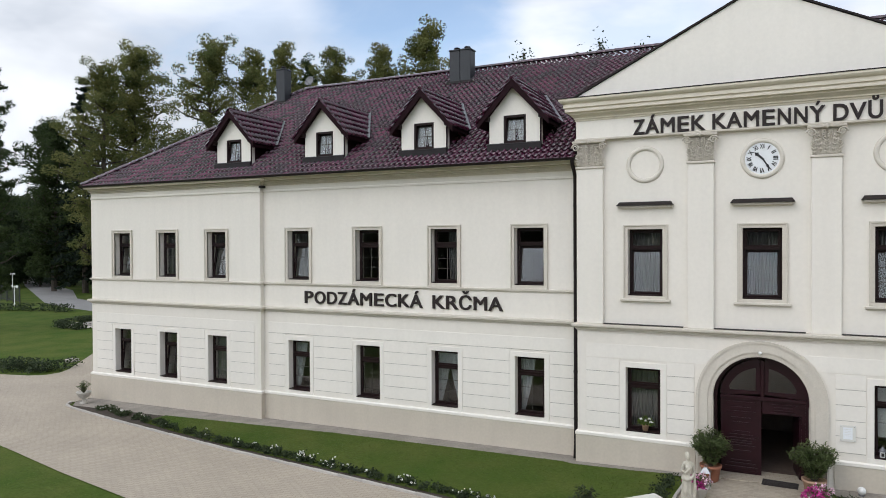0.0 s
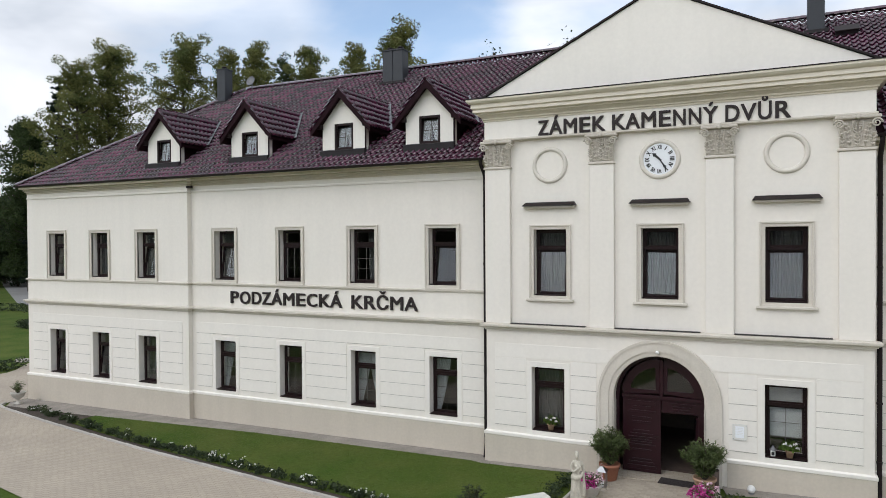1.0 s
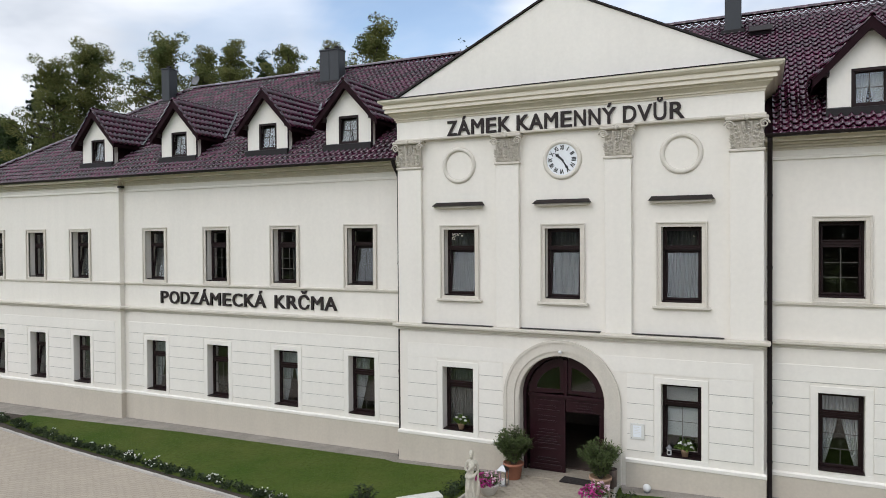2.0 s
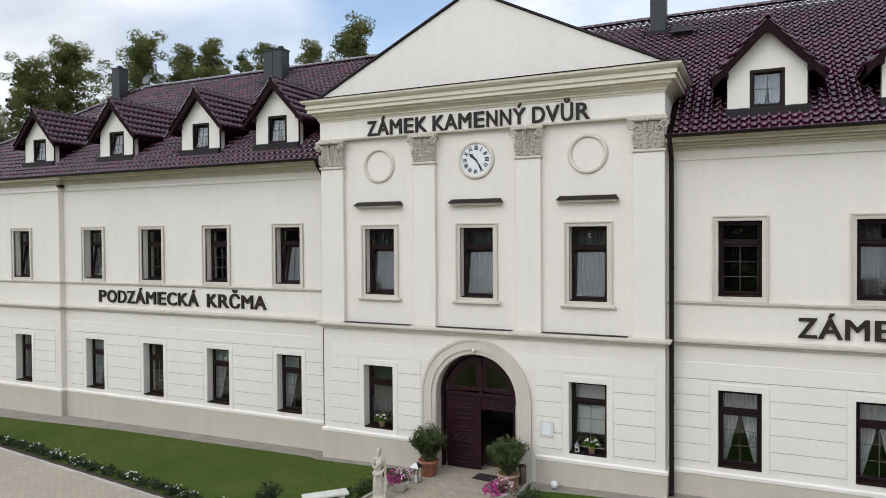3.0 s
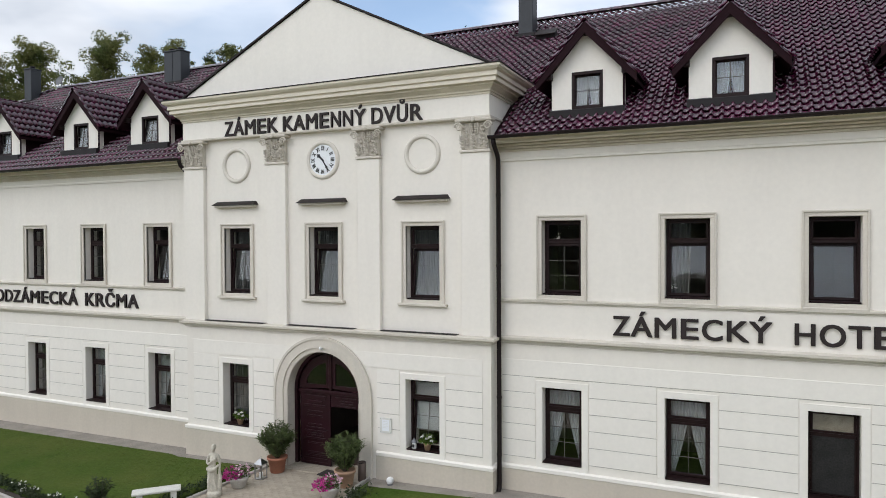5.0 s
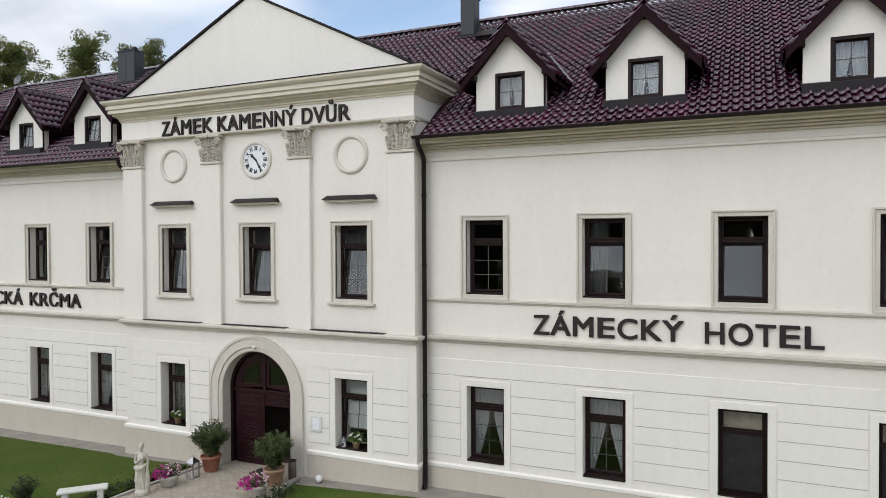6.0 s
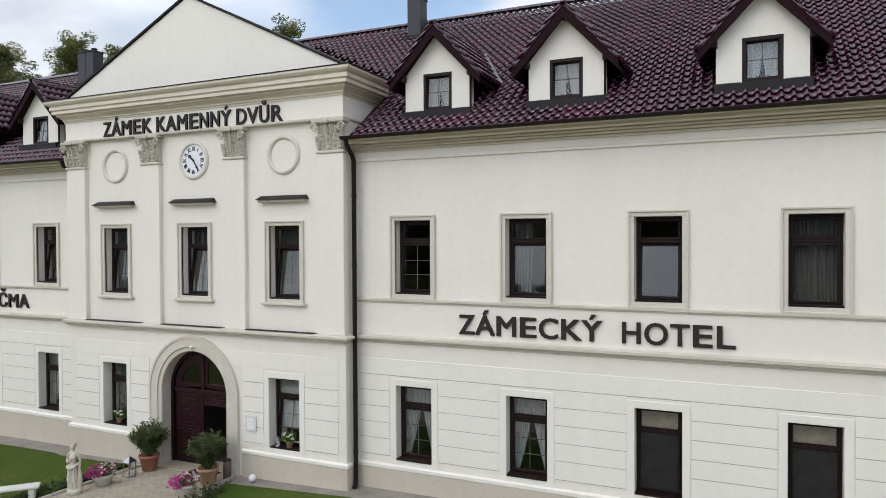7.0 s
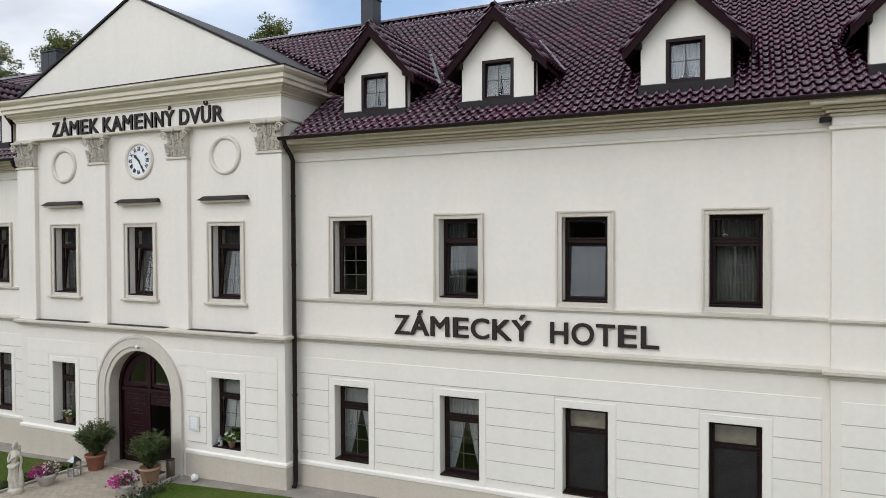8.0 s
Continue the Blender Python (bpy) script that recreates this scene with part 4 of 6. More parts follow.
# chimneys
def chimney(x0, x1, y0, y1, top, flues, label):
    ob = thing("chimney", (x0 + x1) / 2, (y0 + y1) / 2, roof_z(y0) - 0.1, label, "chimney")
    w, d, h = x1 - x0, y1 - y0, top - roof_z(y0) + 0.1
    n = flues
    for i in range(n):
        a, b = -w / 2 + w * i / n, -w / 2 + w * (i + 1) / n
        part("shaft", boxed(a + 0.005, b - 0.005, -d / 2, d / 2, 0, h - 0.08, 0.015), CHIM, ob)
        part("cap", boxed(a - 0.02, b + 0.02, -d / 2 - 0.03, d / 2 + 0.03, h - 0.08, h - 0.02, 0.01), CHIM, ob)
        part("flue_pipe", lathe(bmesh.new(), [(0.10, h - 0.03), (0.10, h + 0.05), (0.13, h + 0.07), (0.12, h + 0.10), (0.03, h + 0.13)], 14, (a + b) / 2, 0), METAL_DARK, ob)
    part("base_flashing", boxed(-w / 2 - 0.1, w / 2 + 0.1, -d / 2 - 0.12, -d / 2 + 0.05, 0.02, 0.14, 0.01), METAL_APRON, ob)
    return ob


CHIM = material("slate_grey_chimney_cladding", (0.024, 0.028, 0.034), 0.55, 0.15, 3.0, 30.0, 0.08, 40.0)
chimney(-11.55, -10.62, 5.5, 6.0, 14.05, 2, "slate-grey clad double chimney on the tiled roof")
chimney(3.70, 4.18, 5.55, 6.05, 14.05, 1, "slate-grey clad single chimney on the tiled roof")
chimney(-20.42, -19.92, 5.55, 6.05, 14.3, 1, "slate-grey clad single chimney behind the hip")


vent_y = 5.15
vent = part("roof_vent", boxed(-0.30, 0.30, -0.02, 0.34, 0.03, 0.17, 0.02), METAL_APRON, roof, "small dark roof hatch beside the chimney", at=pose(4.72, vent_y, roof_z(vent_y) - 0.06, ANG))
part("hatch_lid", boxed(-0.33, 0.33, -0.05, 0.37, 0.17, 0.205, 0.012), METAL_DARK, vent)


# ---------------------------------------------------------------- ornament of the middle bay
def ring_of(r, t, seg=40, tseg=8, flat=0.7):
    bm = bmesh.new()
    rows = []
    for i in range(seg):
        a = 2 * math.pi * i / seg
        rows.append([bm.verts.new(((r + t * math.cos(2 * math.pi * k / tseg)) * math.cos(a), -t * flat * math.sin(2 * math.pi * k / tseg), (r + t * math.cos(2 * math.pi * k / tseg)) * math.sin(a))) for k in range(tseg)])
    for i in range(seg):
        for k in range(tseg):
            bm.faces.new((rows[i][k], rows[(i + 1) % seg][k], rows[(i + 1) % seg][(k + 1) % tseg], rows[i][(k + 1) % tseg]))
    bmesh.ops.recalc_face_normals(bm, faces=bm.faces)
    return bm


RING = material("beige_ring_plaster", (0.68, 0.635, 0.56), 0.85, 0.05, 2.0, 20.0, 0.12, 80.0)
for x in (-2.97, 2.98):
    ob = part("medallion", ring_of(0.450, 0.062, 48, 8, 1.05), RING, house, "round plaster ring moulding", at=pose(x, YR + 0.02, 8.415))
    shade_smooth(ob)
for x in MID:
    hood = part("window_hood", boxed(x - 0.72, x + 0.72, YR - 0.14, YR + 0.03, 7.21, 7.27, 0.012), TRIM, house, "small moulded ledge over the window")
    bm = prism([(x - 0.77, 7.27), (x + 0.77, 7.27), (x + 0.74, 7.31), (x + 0.70, 7.38), (x - 0.70, 7.38), (x - 0.74, 7.31)], YR - 0.20, YR + 0.03)
    for v in bm.verts:
        if v.co.z > 7.3 and v.co.y < YR - 0.1:
            v.co.y += (v.co.z - 7.27) * 1.6
    part("flashing", bm, METAL_DARK, hood, "dark sheet-metal cover")


def leaf_shape(w, h, curl, pairs=5):
    """A carved acanthus leaf standing on z = 0: a midrib that curls forward at the tip, with pairs of pointed lobes."""
    bm = bmesh.new()

    def rib(v):
        return Vector((0, -0.02 - curl * v ** 3, h * (v - 0.12 * v ** 4)))

    tube(bm, [rib(k / 7) for k in range(8)], [0.018 - 0.0012 * k for k in range(8)], 6)
    for k in range(pairs):
        v = 0.08 + 0.86 * k / (pairs - 1)
        size = w * 0.62 * (1.0 - 0.45 * abs(v - 0.45) * 2)
        for s in (-1, 1):
            base, out = rib(v), Vector((s * 0.68, -0.08, 0.73)).normalized()
            tip = base + out * size + Vector((0, -0.02, 0))
            mid = base + out * size * 0.55 + Vector((0, -0.018, 0))
            up = Vector((-s * 0.45, 0, 0.75)) * size * 0.30
            tube(bm, [base, mid + up * 0.3, tip + up * 0.15], [0.013, 0.019, 0.006], 5)
            tube(bm, [base - up * 0.3, mid - up * 0.4, tip - up * 0.3], [0.010, 0.014, 0.004], 5)
    return bm


def volute(turns=1.7, r=0.10):
    pts = []
    for i in range(26):
        a = turns * 2 * math.pi * i / 25
        rr = r * (1 - 0.82 * i / 25)
        pts.append((rr * math.cos(a), -0.012 * i / 25, rr * math.sin(a)))
    return tube(bmesh.new(), pts, [0.022 * (1 - 0.45 * i / 25) for i in range(26)], 6)


CARVED = material("carved_beige_stone", (0.61, 0.56, 0.48), 0.85, 0.15, 6.0, 40.0, 0.3, 60.0)
LEAF_BIG, LEAF_MID, LEAF_SMALL = [mesh_of("leaf", leaf_shape(*a), CARVED) for a in ((0.20, 0.34, 0.06), (0.16, 0.54, 0.07), (0.09, 0.22, 0.05))]
VOLUTE = mesh_of("volute", volute(), CARVED)
ROSETTE = mesh_of("rosette", lathe(bmesh.new(), [(0.02, 0.0), (0.05, 0.012), (0.062, 0.03), (0.04, 0.05), (0.015, 0.055)], 12, wobble=0.18), CARVED)
for me in (LEAF_BIG, LEAF_MID, LEAF_SMALL, VOLUTE, ROSETTE):
    for f in me.polygons:
        f.use_smooth = True


def capital(a, b):
    xc, w = (a + b) / 2, b - a
    root = part("capital", boxed(-w / 2 + 0.01, w / 2 - 0.01, -0.11, 0.1, 0.0, 0.66, 0.02), CARVED, house, "carved beige leaf capital with scrolls", at=pose(xc, YR, 8.43))
    part("abacus", boxed(-w / 2 - 0.10, w / 2 + 0.10, -0.24, 0.06, 0.655, 0.735, 0.02), CARVED, root)
    part("leaf", LEAF_BIG, None, root, at=pose(0, -0.12, 0.01))
    for s in (-1, 1):
        part("leaf", LEAF_BIG, None, root, at=pose(s * w * 0.40, -0.11, 0.01, 0, s * 4))
        part("leaf", LEAF_MID, None, root, at=pose(s * w * 0.20, -0.105, 0.06, 0, s * 10))
        part("leaf", LEAF_SMALL, None, root, at=pose(s * w * 0.05, -0.13, 0.40, 0, s * 8))
        stem = tube(bmesh.new(), [(s * 0.02, -0.12, 0.34), (s * 0.085, -0.135, 0.39), (s * 0.105, -0.145, 0.50), (s * 0.10, -0.16, 0.64)], [0.020, 0.022, 0.020, 0.022], 7)
        shade_smooth(part("lyre_stem", stem, CARVED, root))
        stalk = tube(bmesh.new(), [(s * w * 0.24, -0.12, 0.30), (s * w * 0.28, -0.13, 0.42), (s * w * 0.36, -0.16, 0.55), (s * w * 0.48, -0.20, 0.645)], [0.020, 0.022, 0.024, 0.020], 7)
        shade_smooth(part("stalk", stalk, CARVED, root))
        part("volute", VOLUTE, None, root, at=pose(s * (w / 2 + 0.005), -0.21, 0.54) @ Matrix.Diagonal((s * 1.1, 1.3, 1.1, 1)))
    part("rosette", ROSETTE, None, root, at=pose(0, -0.23, 0.69, 90))


for a, b in PIL:
    capital(a, b)


# ---------------------------------------------------------------- signs and clock
def glyph(char, depth=0.03):
    cu = bpy.data.curves.new("glyph", "FONT")
    cu.body, cu.size, cu.extrude = char, 1.0, depth
    cu.resolution_u = 4
    ob = bpy.data.objects.new("glyph", cu)
    scene.collection.objects.link(ob)
    dg = bpy.context.evaluated_depsgraph_get()
    me = bpy.data.meshes.new_from_object(ob.evaluated_get(dg))
    bpy.data.objects.remove(ob)
    bpy.data.curves.remove(cu)
    me.materials.clear()
    return me


def heavy(char, depth, wide, tall):
    """A letter with thick strokes: the built-in letter laid over itself, a little shifted."""
    src = glyph(char, depth)
    bm = bmesh.new()
    n = 0
    for dx in (-wide, -wide / 3, wide / 3, wide):
        for dy in (-tall, tall):
            first = len(bm.verts)
            bm.from_mesh(src)
            bm.verts.ensure_lookup_table()
            for v in bm.verts[first:]:
                v.co += Vector((dx, dy, n * 0.003))
            n += 1
    bm.to_mesh(src)
    bm.free()
    return src


CAP_H = max(v.co.y for v in glyph("H").vertices)


PLAIN = {"Á": "A", "Ý": "Y", "Ů": "U", "Č": "C"}
BOLD = {"Z": (0.57, 0.02, 0.03), "A": (0.71, 0.0, 0.0), "M": (0.69, 0.07, 0.07), "E": (0.56, 0.07, 0.04), "K": (0.66, 0.07, 0.0), "N": (0.57, 0.07, 0.07), "Y": (0.66, 0.0, 0.0), "D": (0.62, 0.07, 0.04),
        "V": (0.67, 0.0, 0.0), "U": (0.57, 0.07, 0.07), "R": (0.65, 0.07, 0.0), "P": (0.56, 0.07, 0.04), "O": (0.70, 0.04, 0.04), "C": (0.64, 0.05, 0.04), "H": (0.57, 0.07, 0.07), "T": (0.57, 0.02, 0.02), "L": (0.52, 0.07, 0.03)}


def wall_sign(text, x0, x1, z, height, y, label, gap=0.3):
    """Raised letters, each a part, spread from x0 to x1; the first letter of a word is taller."""
    ob = thing("wall_sign", x0, y, z, label, "sign", "lettered signs on the front")
    em = height / 0.716
    placed, pen = [], 0.0
    for ch in text:
        if ch == " ":
            pen += gap
            continue
        wide, before, after = BOLD[PLAIN.get(ch, ch)]
        placed.append((heavy(ch, 0.05, 0.019, 0.010), pen + before, wide))
        pen += before + wide + after
    fit = (x1 - x0) / ((pen - after) * em)
    for me, at, wide in placed:
        lo, hi = min(v.co.x for v in me.vertices), max(v.co.x for v in me.vertices)
        for v in me.vertices:
            x, yy, zz = v.co
            v.co = ((at + (x - lo) / (hi - lo) * wide) * em * fit, -zz * 0.45 - 0.02, yy * height / CAP_H)
        me.materials.append(LETTER)
        part("letter", me, None, ob)
    return ob


wall_sign("ZÁMEK KAMENNÝ DVŮR", -3.27, 3.07, 9.25, 0.40, YR - 0.105, "raised dark brown capital letters on the cream frieze", 0.26)
wall_sign("PODZÁMECKÁ KRČMA", -15.02, -7.36, 4.10, 0.425, YW - 0.005, "raised dark brown capital letters on the cream wall band", 0.48)
wall_sign("ZÁMECKÝ HOTEL", 7.62, 13.53, 4.06, 0.435, YW - 0.005, "raised dark brown capital letters beside the upper string course", 0.55)

clock = thing("wall_clock", 0.0, YR + 0.02, 8.42, "round white wall clock with Roman numerals in a plaster ring", "clock")
shade_smooth(part("rim", ring_of(0.465, 0.062, 48, 8, 1.0), RING, clock))
DIAL = material("white_clock_dial", (0.80, 0.82, 0.84), 0.5, 0.03, 2.0, 20.0, 0.0)
INK = material("black_clock_paint", (0.012, 0.012, 0.014), 0.5, 0.1, 5.0, 30.0, 0.0)
bm = lathe(bmesh.new(), [(0.435, 0.0), (0.435, 0.02)], 48)
bmesh.ops.rotate(bm, verts=bm.verts, matrix=Matrix.Rotation(radians(90), 3, "X"))
part("dial", bm, DIAL, clock)
for i, num in enumerate(("XII", "I", "II", "III", "IV", "V", "VI", "VII", "VIII", "IX", "X", "XI")):
    me = heavy(num, 0.025, 0.03, 0.008)
    xs, ys = [v.co.x for v in me.vertices], [v.co.y for v in me.vertices]
    cx, cy, k = (min(xs) + max(xs)) / 2, (min(ys) + max(ys)) / 2, 0.115 / (max(ys) - min(ys))
    squeeze = min(0.9, 0.105 / ((max(xs) - min(xs)) * k))
    a = radians(-30 * i)
    for v in me.vertices:
        px, pz = (v.co.x - cx) * k * squeeze, (v.co.y - cy) * k + 0.315
        v.co = (px * math.cos(a) - pz * math.sin(a), -0.026 - v.co.z * 0.1, px * math.sin(a) + pz * math.cos(a))
    me.materials.append(INK)
    part("numeral", me, None, clock)


def clock_hand(length, wide, degrees, y):
    m = Matrix.Rotation(radians(degrees), 4, "Y")
    bm = prism([(-wide * 0.4, -0.06), (wide * 0.4, -0.06), (wide * 0.5, length * 0.55), (wide, length * 0.66), (wide * 0.45, length * 0.8), (0, length), (-wide * 0.45, length * 0.8), (-wide, length * 0.66), (-wide * 0.5, length * 0.55)], y - 0.006, y)
    bm.transform(m)
    return bm


part("hour_hand", clock_hand(0.25, 0.058, 312, -0.032), INK, clock)
part("minute_hand", clock_hand(0.35, 0.038, 147, -0.042), INK, clock)

# ---------------------------------------------------------------- the entrance
DOOR_Y = YR + 0.27
door = thing("entrance_door", 0, DOOR_Y, 0, "dark red-brown panelled double door in the arch with one wing open", "door")
SILL = 0.02
frame_in, frame_out = arch_points(1.06), arch_points(1.175)
part("door_frame", arch_band(frame_in, frame_out, 0.0, 0.12), DOOR_WOOD, door)
part("transom", boxed(-1.04, 1.04, -0.03, 0.12, 2.02, 2.12, 0.012), DOOR_WOOD, door)
part("center_post", boxed(-0.05, 0.05, -0.02, 0.10, 2.12, 3.10, 0.01), DOOR_WOOD, door)
for s in (-1, 1):
    pts = [(s * 0.14, 2.26), (s * 0.80, 2.26)] + [(s * (0.86 * math.cos(a)), ARCH_Z + 0.02 + 0.80 * math.sin(a)) for a in [radians(q) for q in (18, 28, 40, 52, 64, 74, 80)]]
    bm = prism(pts, 0.045, 0.05)
    part("fanlight_pane", bm, GLASS, door).visible_shadow = False
    holes = pts
    fr = bmesh.new()
    cxp, czp = s * 0.45, 2.5
    ring_in = [(cxp + (x - cxp) * 0.98, czp + (z - czp) * 0.98) for x, z in holes]
    ring_out = []
    for x, z in holes:
        dx, dz = x - cxp, z - czp
        k = 1.0
        while k < 4 and (s * (cxp + dx * k) > 0.05) and (czp + dz * k > 2.12) and math.hypot(cxp + dx * k, czp + dz * k - ARCH_Z) < 1.05:
            k += 0.02
        ring_out.append((cxp + dx * k, czp + dz * k))
    rows = [[fr.verts.new((x, yy, z)) for x, z in o] for o, yy in ((ring_in, 0.02), (ring_out, 0.02), (ring_out, 0.08), (ring_in, 0.08))]
    n = len(holes)
    for p, q in zip(rows, rows[1:] + rows[:1]):
        for k in range(n):
            fr.faces.new((p[k], p[(k + 1) % n], q[(k + 1) % n], q[k]))
    bmesh.ops.recalc_face_normals(fr, faces=fr.faces)
    part("fanlight_sash", fr, DOOR_WOOD, door)


def door_leaf(w, h, parent, at):
    leaf = part("door_leaf", boxed(0, w, 0.0, 0.055, 0, h, 0.006), DOOR_WOOD, parent, at=at)
    for z0, z1, wide in ((h * 0.90, h * 0.955, 0.72), (h * 0.855, h * 0.885, 0.5), (h * 0.80, h * 0.83, 0.72), (h * 0.72, h * 0.745, 0.5), (h * 0.66, h * 0.685, 0.5), (h * 0.545, h * 0.565, 0.44), (h * 0.505, h * 0.52, 0.6),
                         (h * 0.455, h * 0.475, 0.72), (h * 0.425, h * 0.44, 0.55), (h * 0.395, h * 0.41, 0.55), (h * 0.355, h * 0.375, 0.72), (h * 0.29, h * 0.31, 0.5), (h * 0.16, h * 0.18, 0.5), (h * 0.12, h * 0.14, 0.7), (h * 0.04, h * 0.09, 0.8)):
        part("carved_rib", boxed(w / 2 - wide * w / 2, w / 2 + wide * w / 2, -0.022, 0.01, z0, z1, 0.008), DOOR_WOOD, leaf)
    part("door_handle", tube(bmesh.new(), [(w - 0.07, -0.01, h * 0.5), (w - 0.07, -0.06, h * 0.5), (w - 0.18, -0.06, h * 0.5)], 0.011, 8), METAL_DARK, leaf, "dark metal lever handle")
    return leaf


door_leaf(1.0, 2.02, door, pose(-1.02, 0.02, SILL))
# the other wing: a fixed head panel, the leaf itself swung into the hall
part("head_panel", boxed(0.0, 1.03, 0.02, 0.08, 1.68, 2.03, 0.006), DOOR_WOOD, door)
for z, wide in ((1.93, 0.7), (1.85, 0.45), (1.78, 0.45), (1.71, 0.6)):
    part("carved_rib", boxed(0.5 - wide / 2, 0.5 + wide / 2, -0.004, 0.03, z, z + 0.025, 0.006), DOOR_WOOD, door)
part("door_stile", boxed(0.92, 1.03, 0.02, 0.08, SILL, 1.68, 0.006), DOOR_WOOD, door)
door_leaf(0.88, 1.58, door, pose(0.93, 0.09, SILL, 0, 0, 98))
tagged(part("door_step", boxed(-1.62, 1.40, YR - 0.27, YR + 0.72, ground_z(0) - 0.2, ground_z(0) + 0.022, 0.01), PAVER_FAR), "paved threshold level with the entrance path", "step", kind="structure")
# the dark floor colour carries the hall's shade
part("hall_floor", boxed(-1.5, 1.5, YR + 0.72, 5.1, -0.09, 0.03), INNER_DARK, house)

lamp_top = thing("arch_lamp", -0.05, YR - 0.03, 3.33, "small white lamp over the arch", "lamp")
WHITE = material("white_enamel", (0.78, 0.78, 0.76), 0.4, 0.06, 5.0, 30.0, 0.0)
part("bracket", boxed(-0.03, 0.03, -0.03, 0.0, 0.0, 0.06, 0.006), WHITE, lamp_top)
bm = lathe(bmesh.new(), [(0.03, 0.0), (0.045, 0.03), (0.045, 0.10), (0.02, 0.12)], 14)
bmesh.ops.rotate(bm, verts=bm.verts, matrix=Matrix.Rotation(radians(80), 3, "X"))
shade_smooth(part("lamp_head", bm, WHITE, lamp_top))

notice = thing("notice_panel", 1.93, YR - 0.092, 1.27, "small clear notice panel with a white sheet on the wall", "sign")
CLEAR = material("grey_backing_plate", (0.74, 0.73, 0.68), 0.25, 0.05, 4.0, 30.0, 0.0)
PAPER = material("white_paper", (0.80, 0.82, 0.84), 0.7, 0.03, 4.0, 30.0, 0.0)
part("plate", boxed(-0.17, 0.17, 0.0, 0.015, 0.0, 0.40, 0.004), CLEAR, notice)
part("sheet", boxed(-0.10, 0.10, -0.006, 0.001, 0.06, 0.35), PAPER, notice)
for z in (0.30, 0.26, 0.22, 0.18, 0.14):
    part("text_bar", boxed(-0.07, 0.07, -0.0085, -0.005, z, z + 0.007), CLEAR, notice)
for x in (-0.145, 0.145):
    for z in (0.03, 0.37):
        part("screw", lathe(bmesh.new(), [(0.008, z - 0.004), (0.008, z + 0.004)], 8, x, -0.004), METAL_GREY, notice)

# ---------------------------------------------------------------- plants


def leaf_material(name, colour, second, spread=0.25):
    m = material(name, colour, 0.65, 0.2, 0.5, 8.0, 0.0, second=second, per_island=spread)
    p = m.node_tree.nodes["Principled BSDF"]
    p.inputs["Specular IOR Level"].default_value = 0.25
    nt = m.node_tree
    thin, both = nt.nodes.new("ShaderNodeBsdfTranslucent"), nt.nodes.new("ShaderNodeMixShader")
    if p.inputs["Base Color"].links:
        nt.links.new(p.inputs["Base Color"].links[0].from_socket, thin.inputs["Color"])
    out = [n for n in nt.nodes if n.type == "OUTPUT_MATERIAL"][0]
    both.inputs[0].default_value = 0.42
    nt.links.new(p.outputs[0], both.inputs[1])
    nt.links.new(thin.outputs[0], both.inputs[2])
    nt.links.new(both.outputs[0], out.inputs[0])
    return m


BARK = material("grey_brown_bark", (0.085, 0.070, 0.055), 0.95, 0.3, 3.0, 20.0, 0.8, 12.0, stretch=(1, 1, 0.3))
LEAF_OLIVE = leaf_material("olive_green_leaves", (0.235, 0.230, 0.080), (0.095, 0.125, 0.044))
LEAF_GREEN = leaf_material("mid_green_leaves", (0.060, 0.085, 0.028), (0.030, 0.050, 0.018))
LEAF_DARK = leaf_material("dark_green_leaves", (0.042, 0.062, 0.027), (0.025, 0.041, 0.019))
LEAF_CONIFER = leaf_material("blackish_green_needles", (0.018, 0.030, 0.018), (0.012, 0.022, 0.014))
LEAF_OLEANDER = leaf_material("oleander_leaves", (0.165, 0.200, 0.080), (0.085, 0.125, 0.046), 0.35)
LEAF_BED = leaf_material("bed_plant_leaves", (0.068, 0.090, 0.044), (0.036, 0.054, 0.026), 0.4)


def leaf_quads(vs, fs, centre, size, rnd, droop=0.0):
    d = Vector((rnd.gauss(0, 1), rnd.gauss(0, 1), rnd.gauss(0, 0.7) - droop)).normalized()
    w = d.cross(Vector((rnd.gauss(0, 1), rnd.gauss(0, 1), rnd.gauss(0, 1)))).normalized()
    k = len(vs)
    l = size * rnd.uniform(0.6, 1.25)
    vs += [centre - d * l * 0.5, centre + w * l * 0.33, centre + d * l * 0.55, centre - w * l * 0.33]
    fs.append((k, k + 1, k + 2, k + 3))


def loose_mesh(name, vs, fs, mat):
    me = bpy.data.meshes.new(name)
    me.from_pydata(vs, [], fs)
    me.materials.append(mat)
    me.update()
    return me


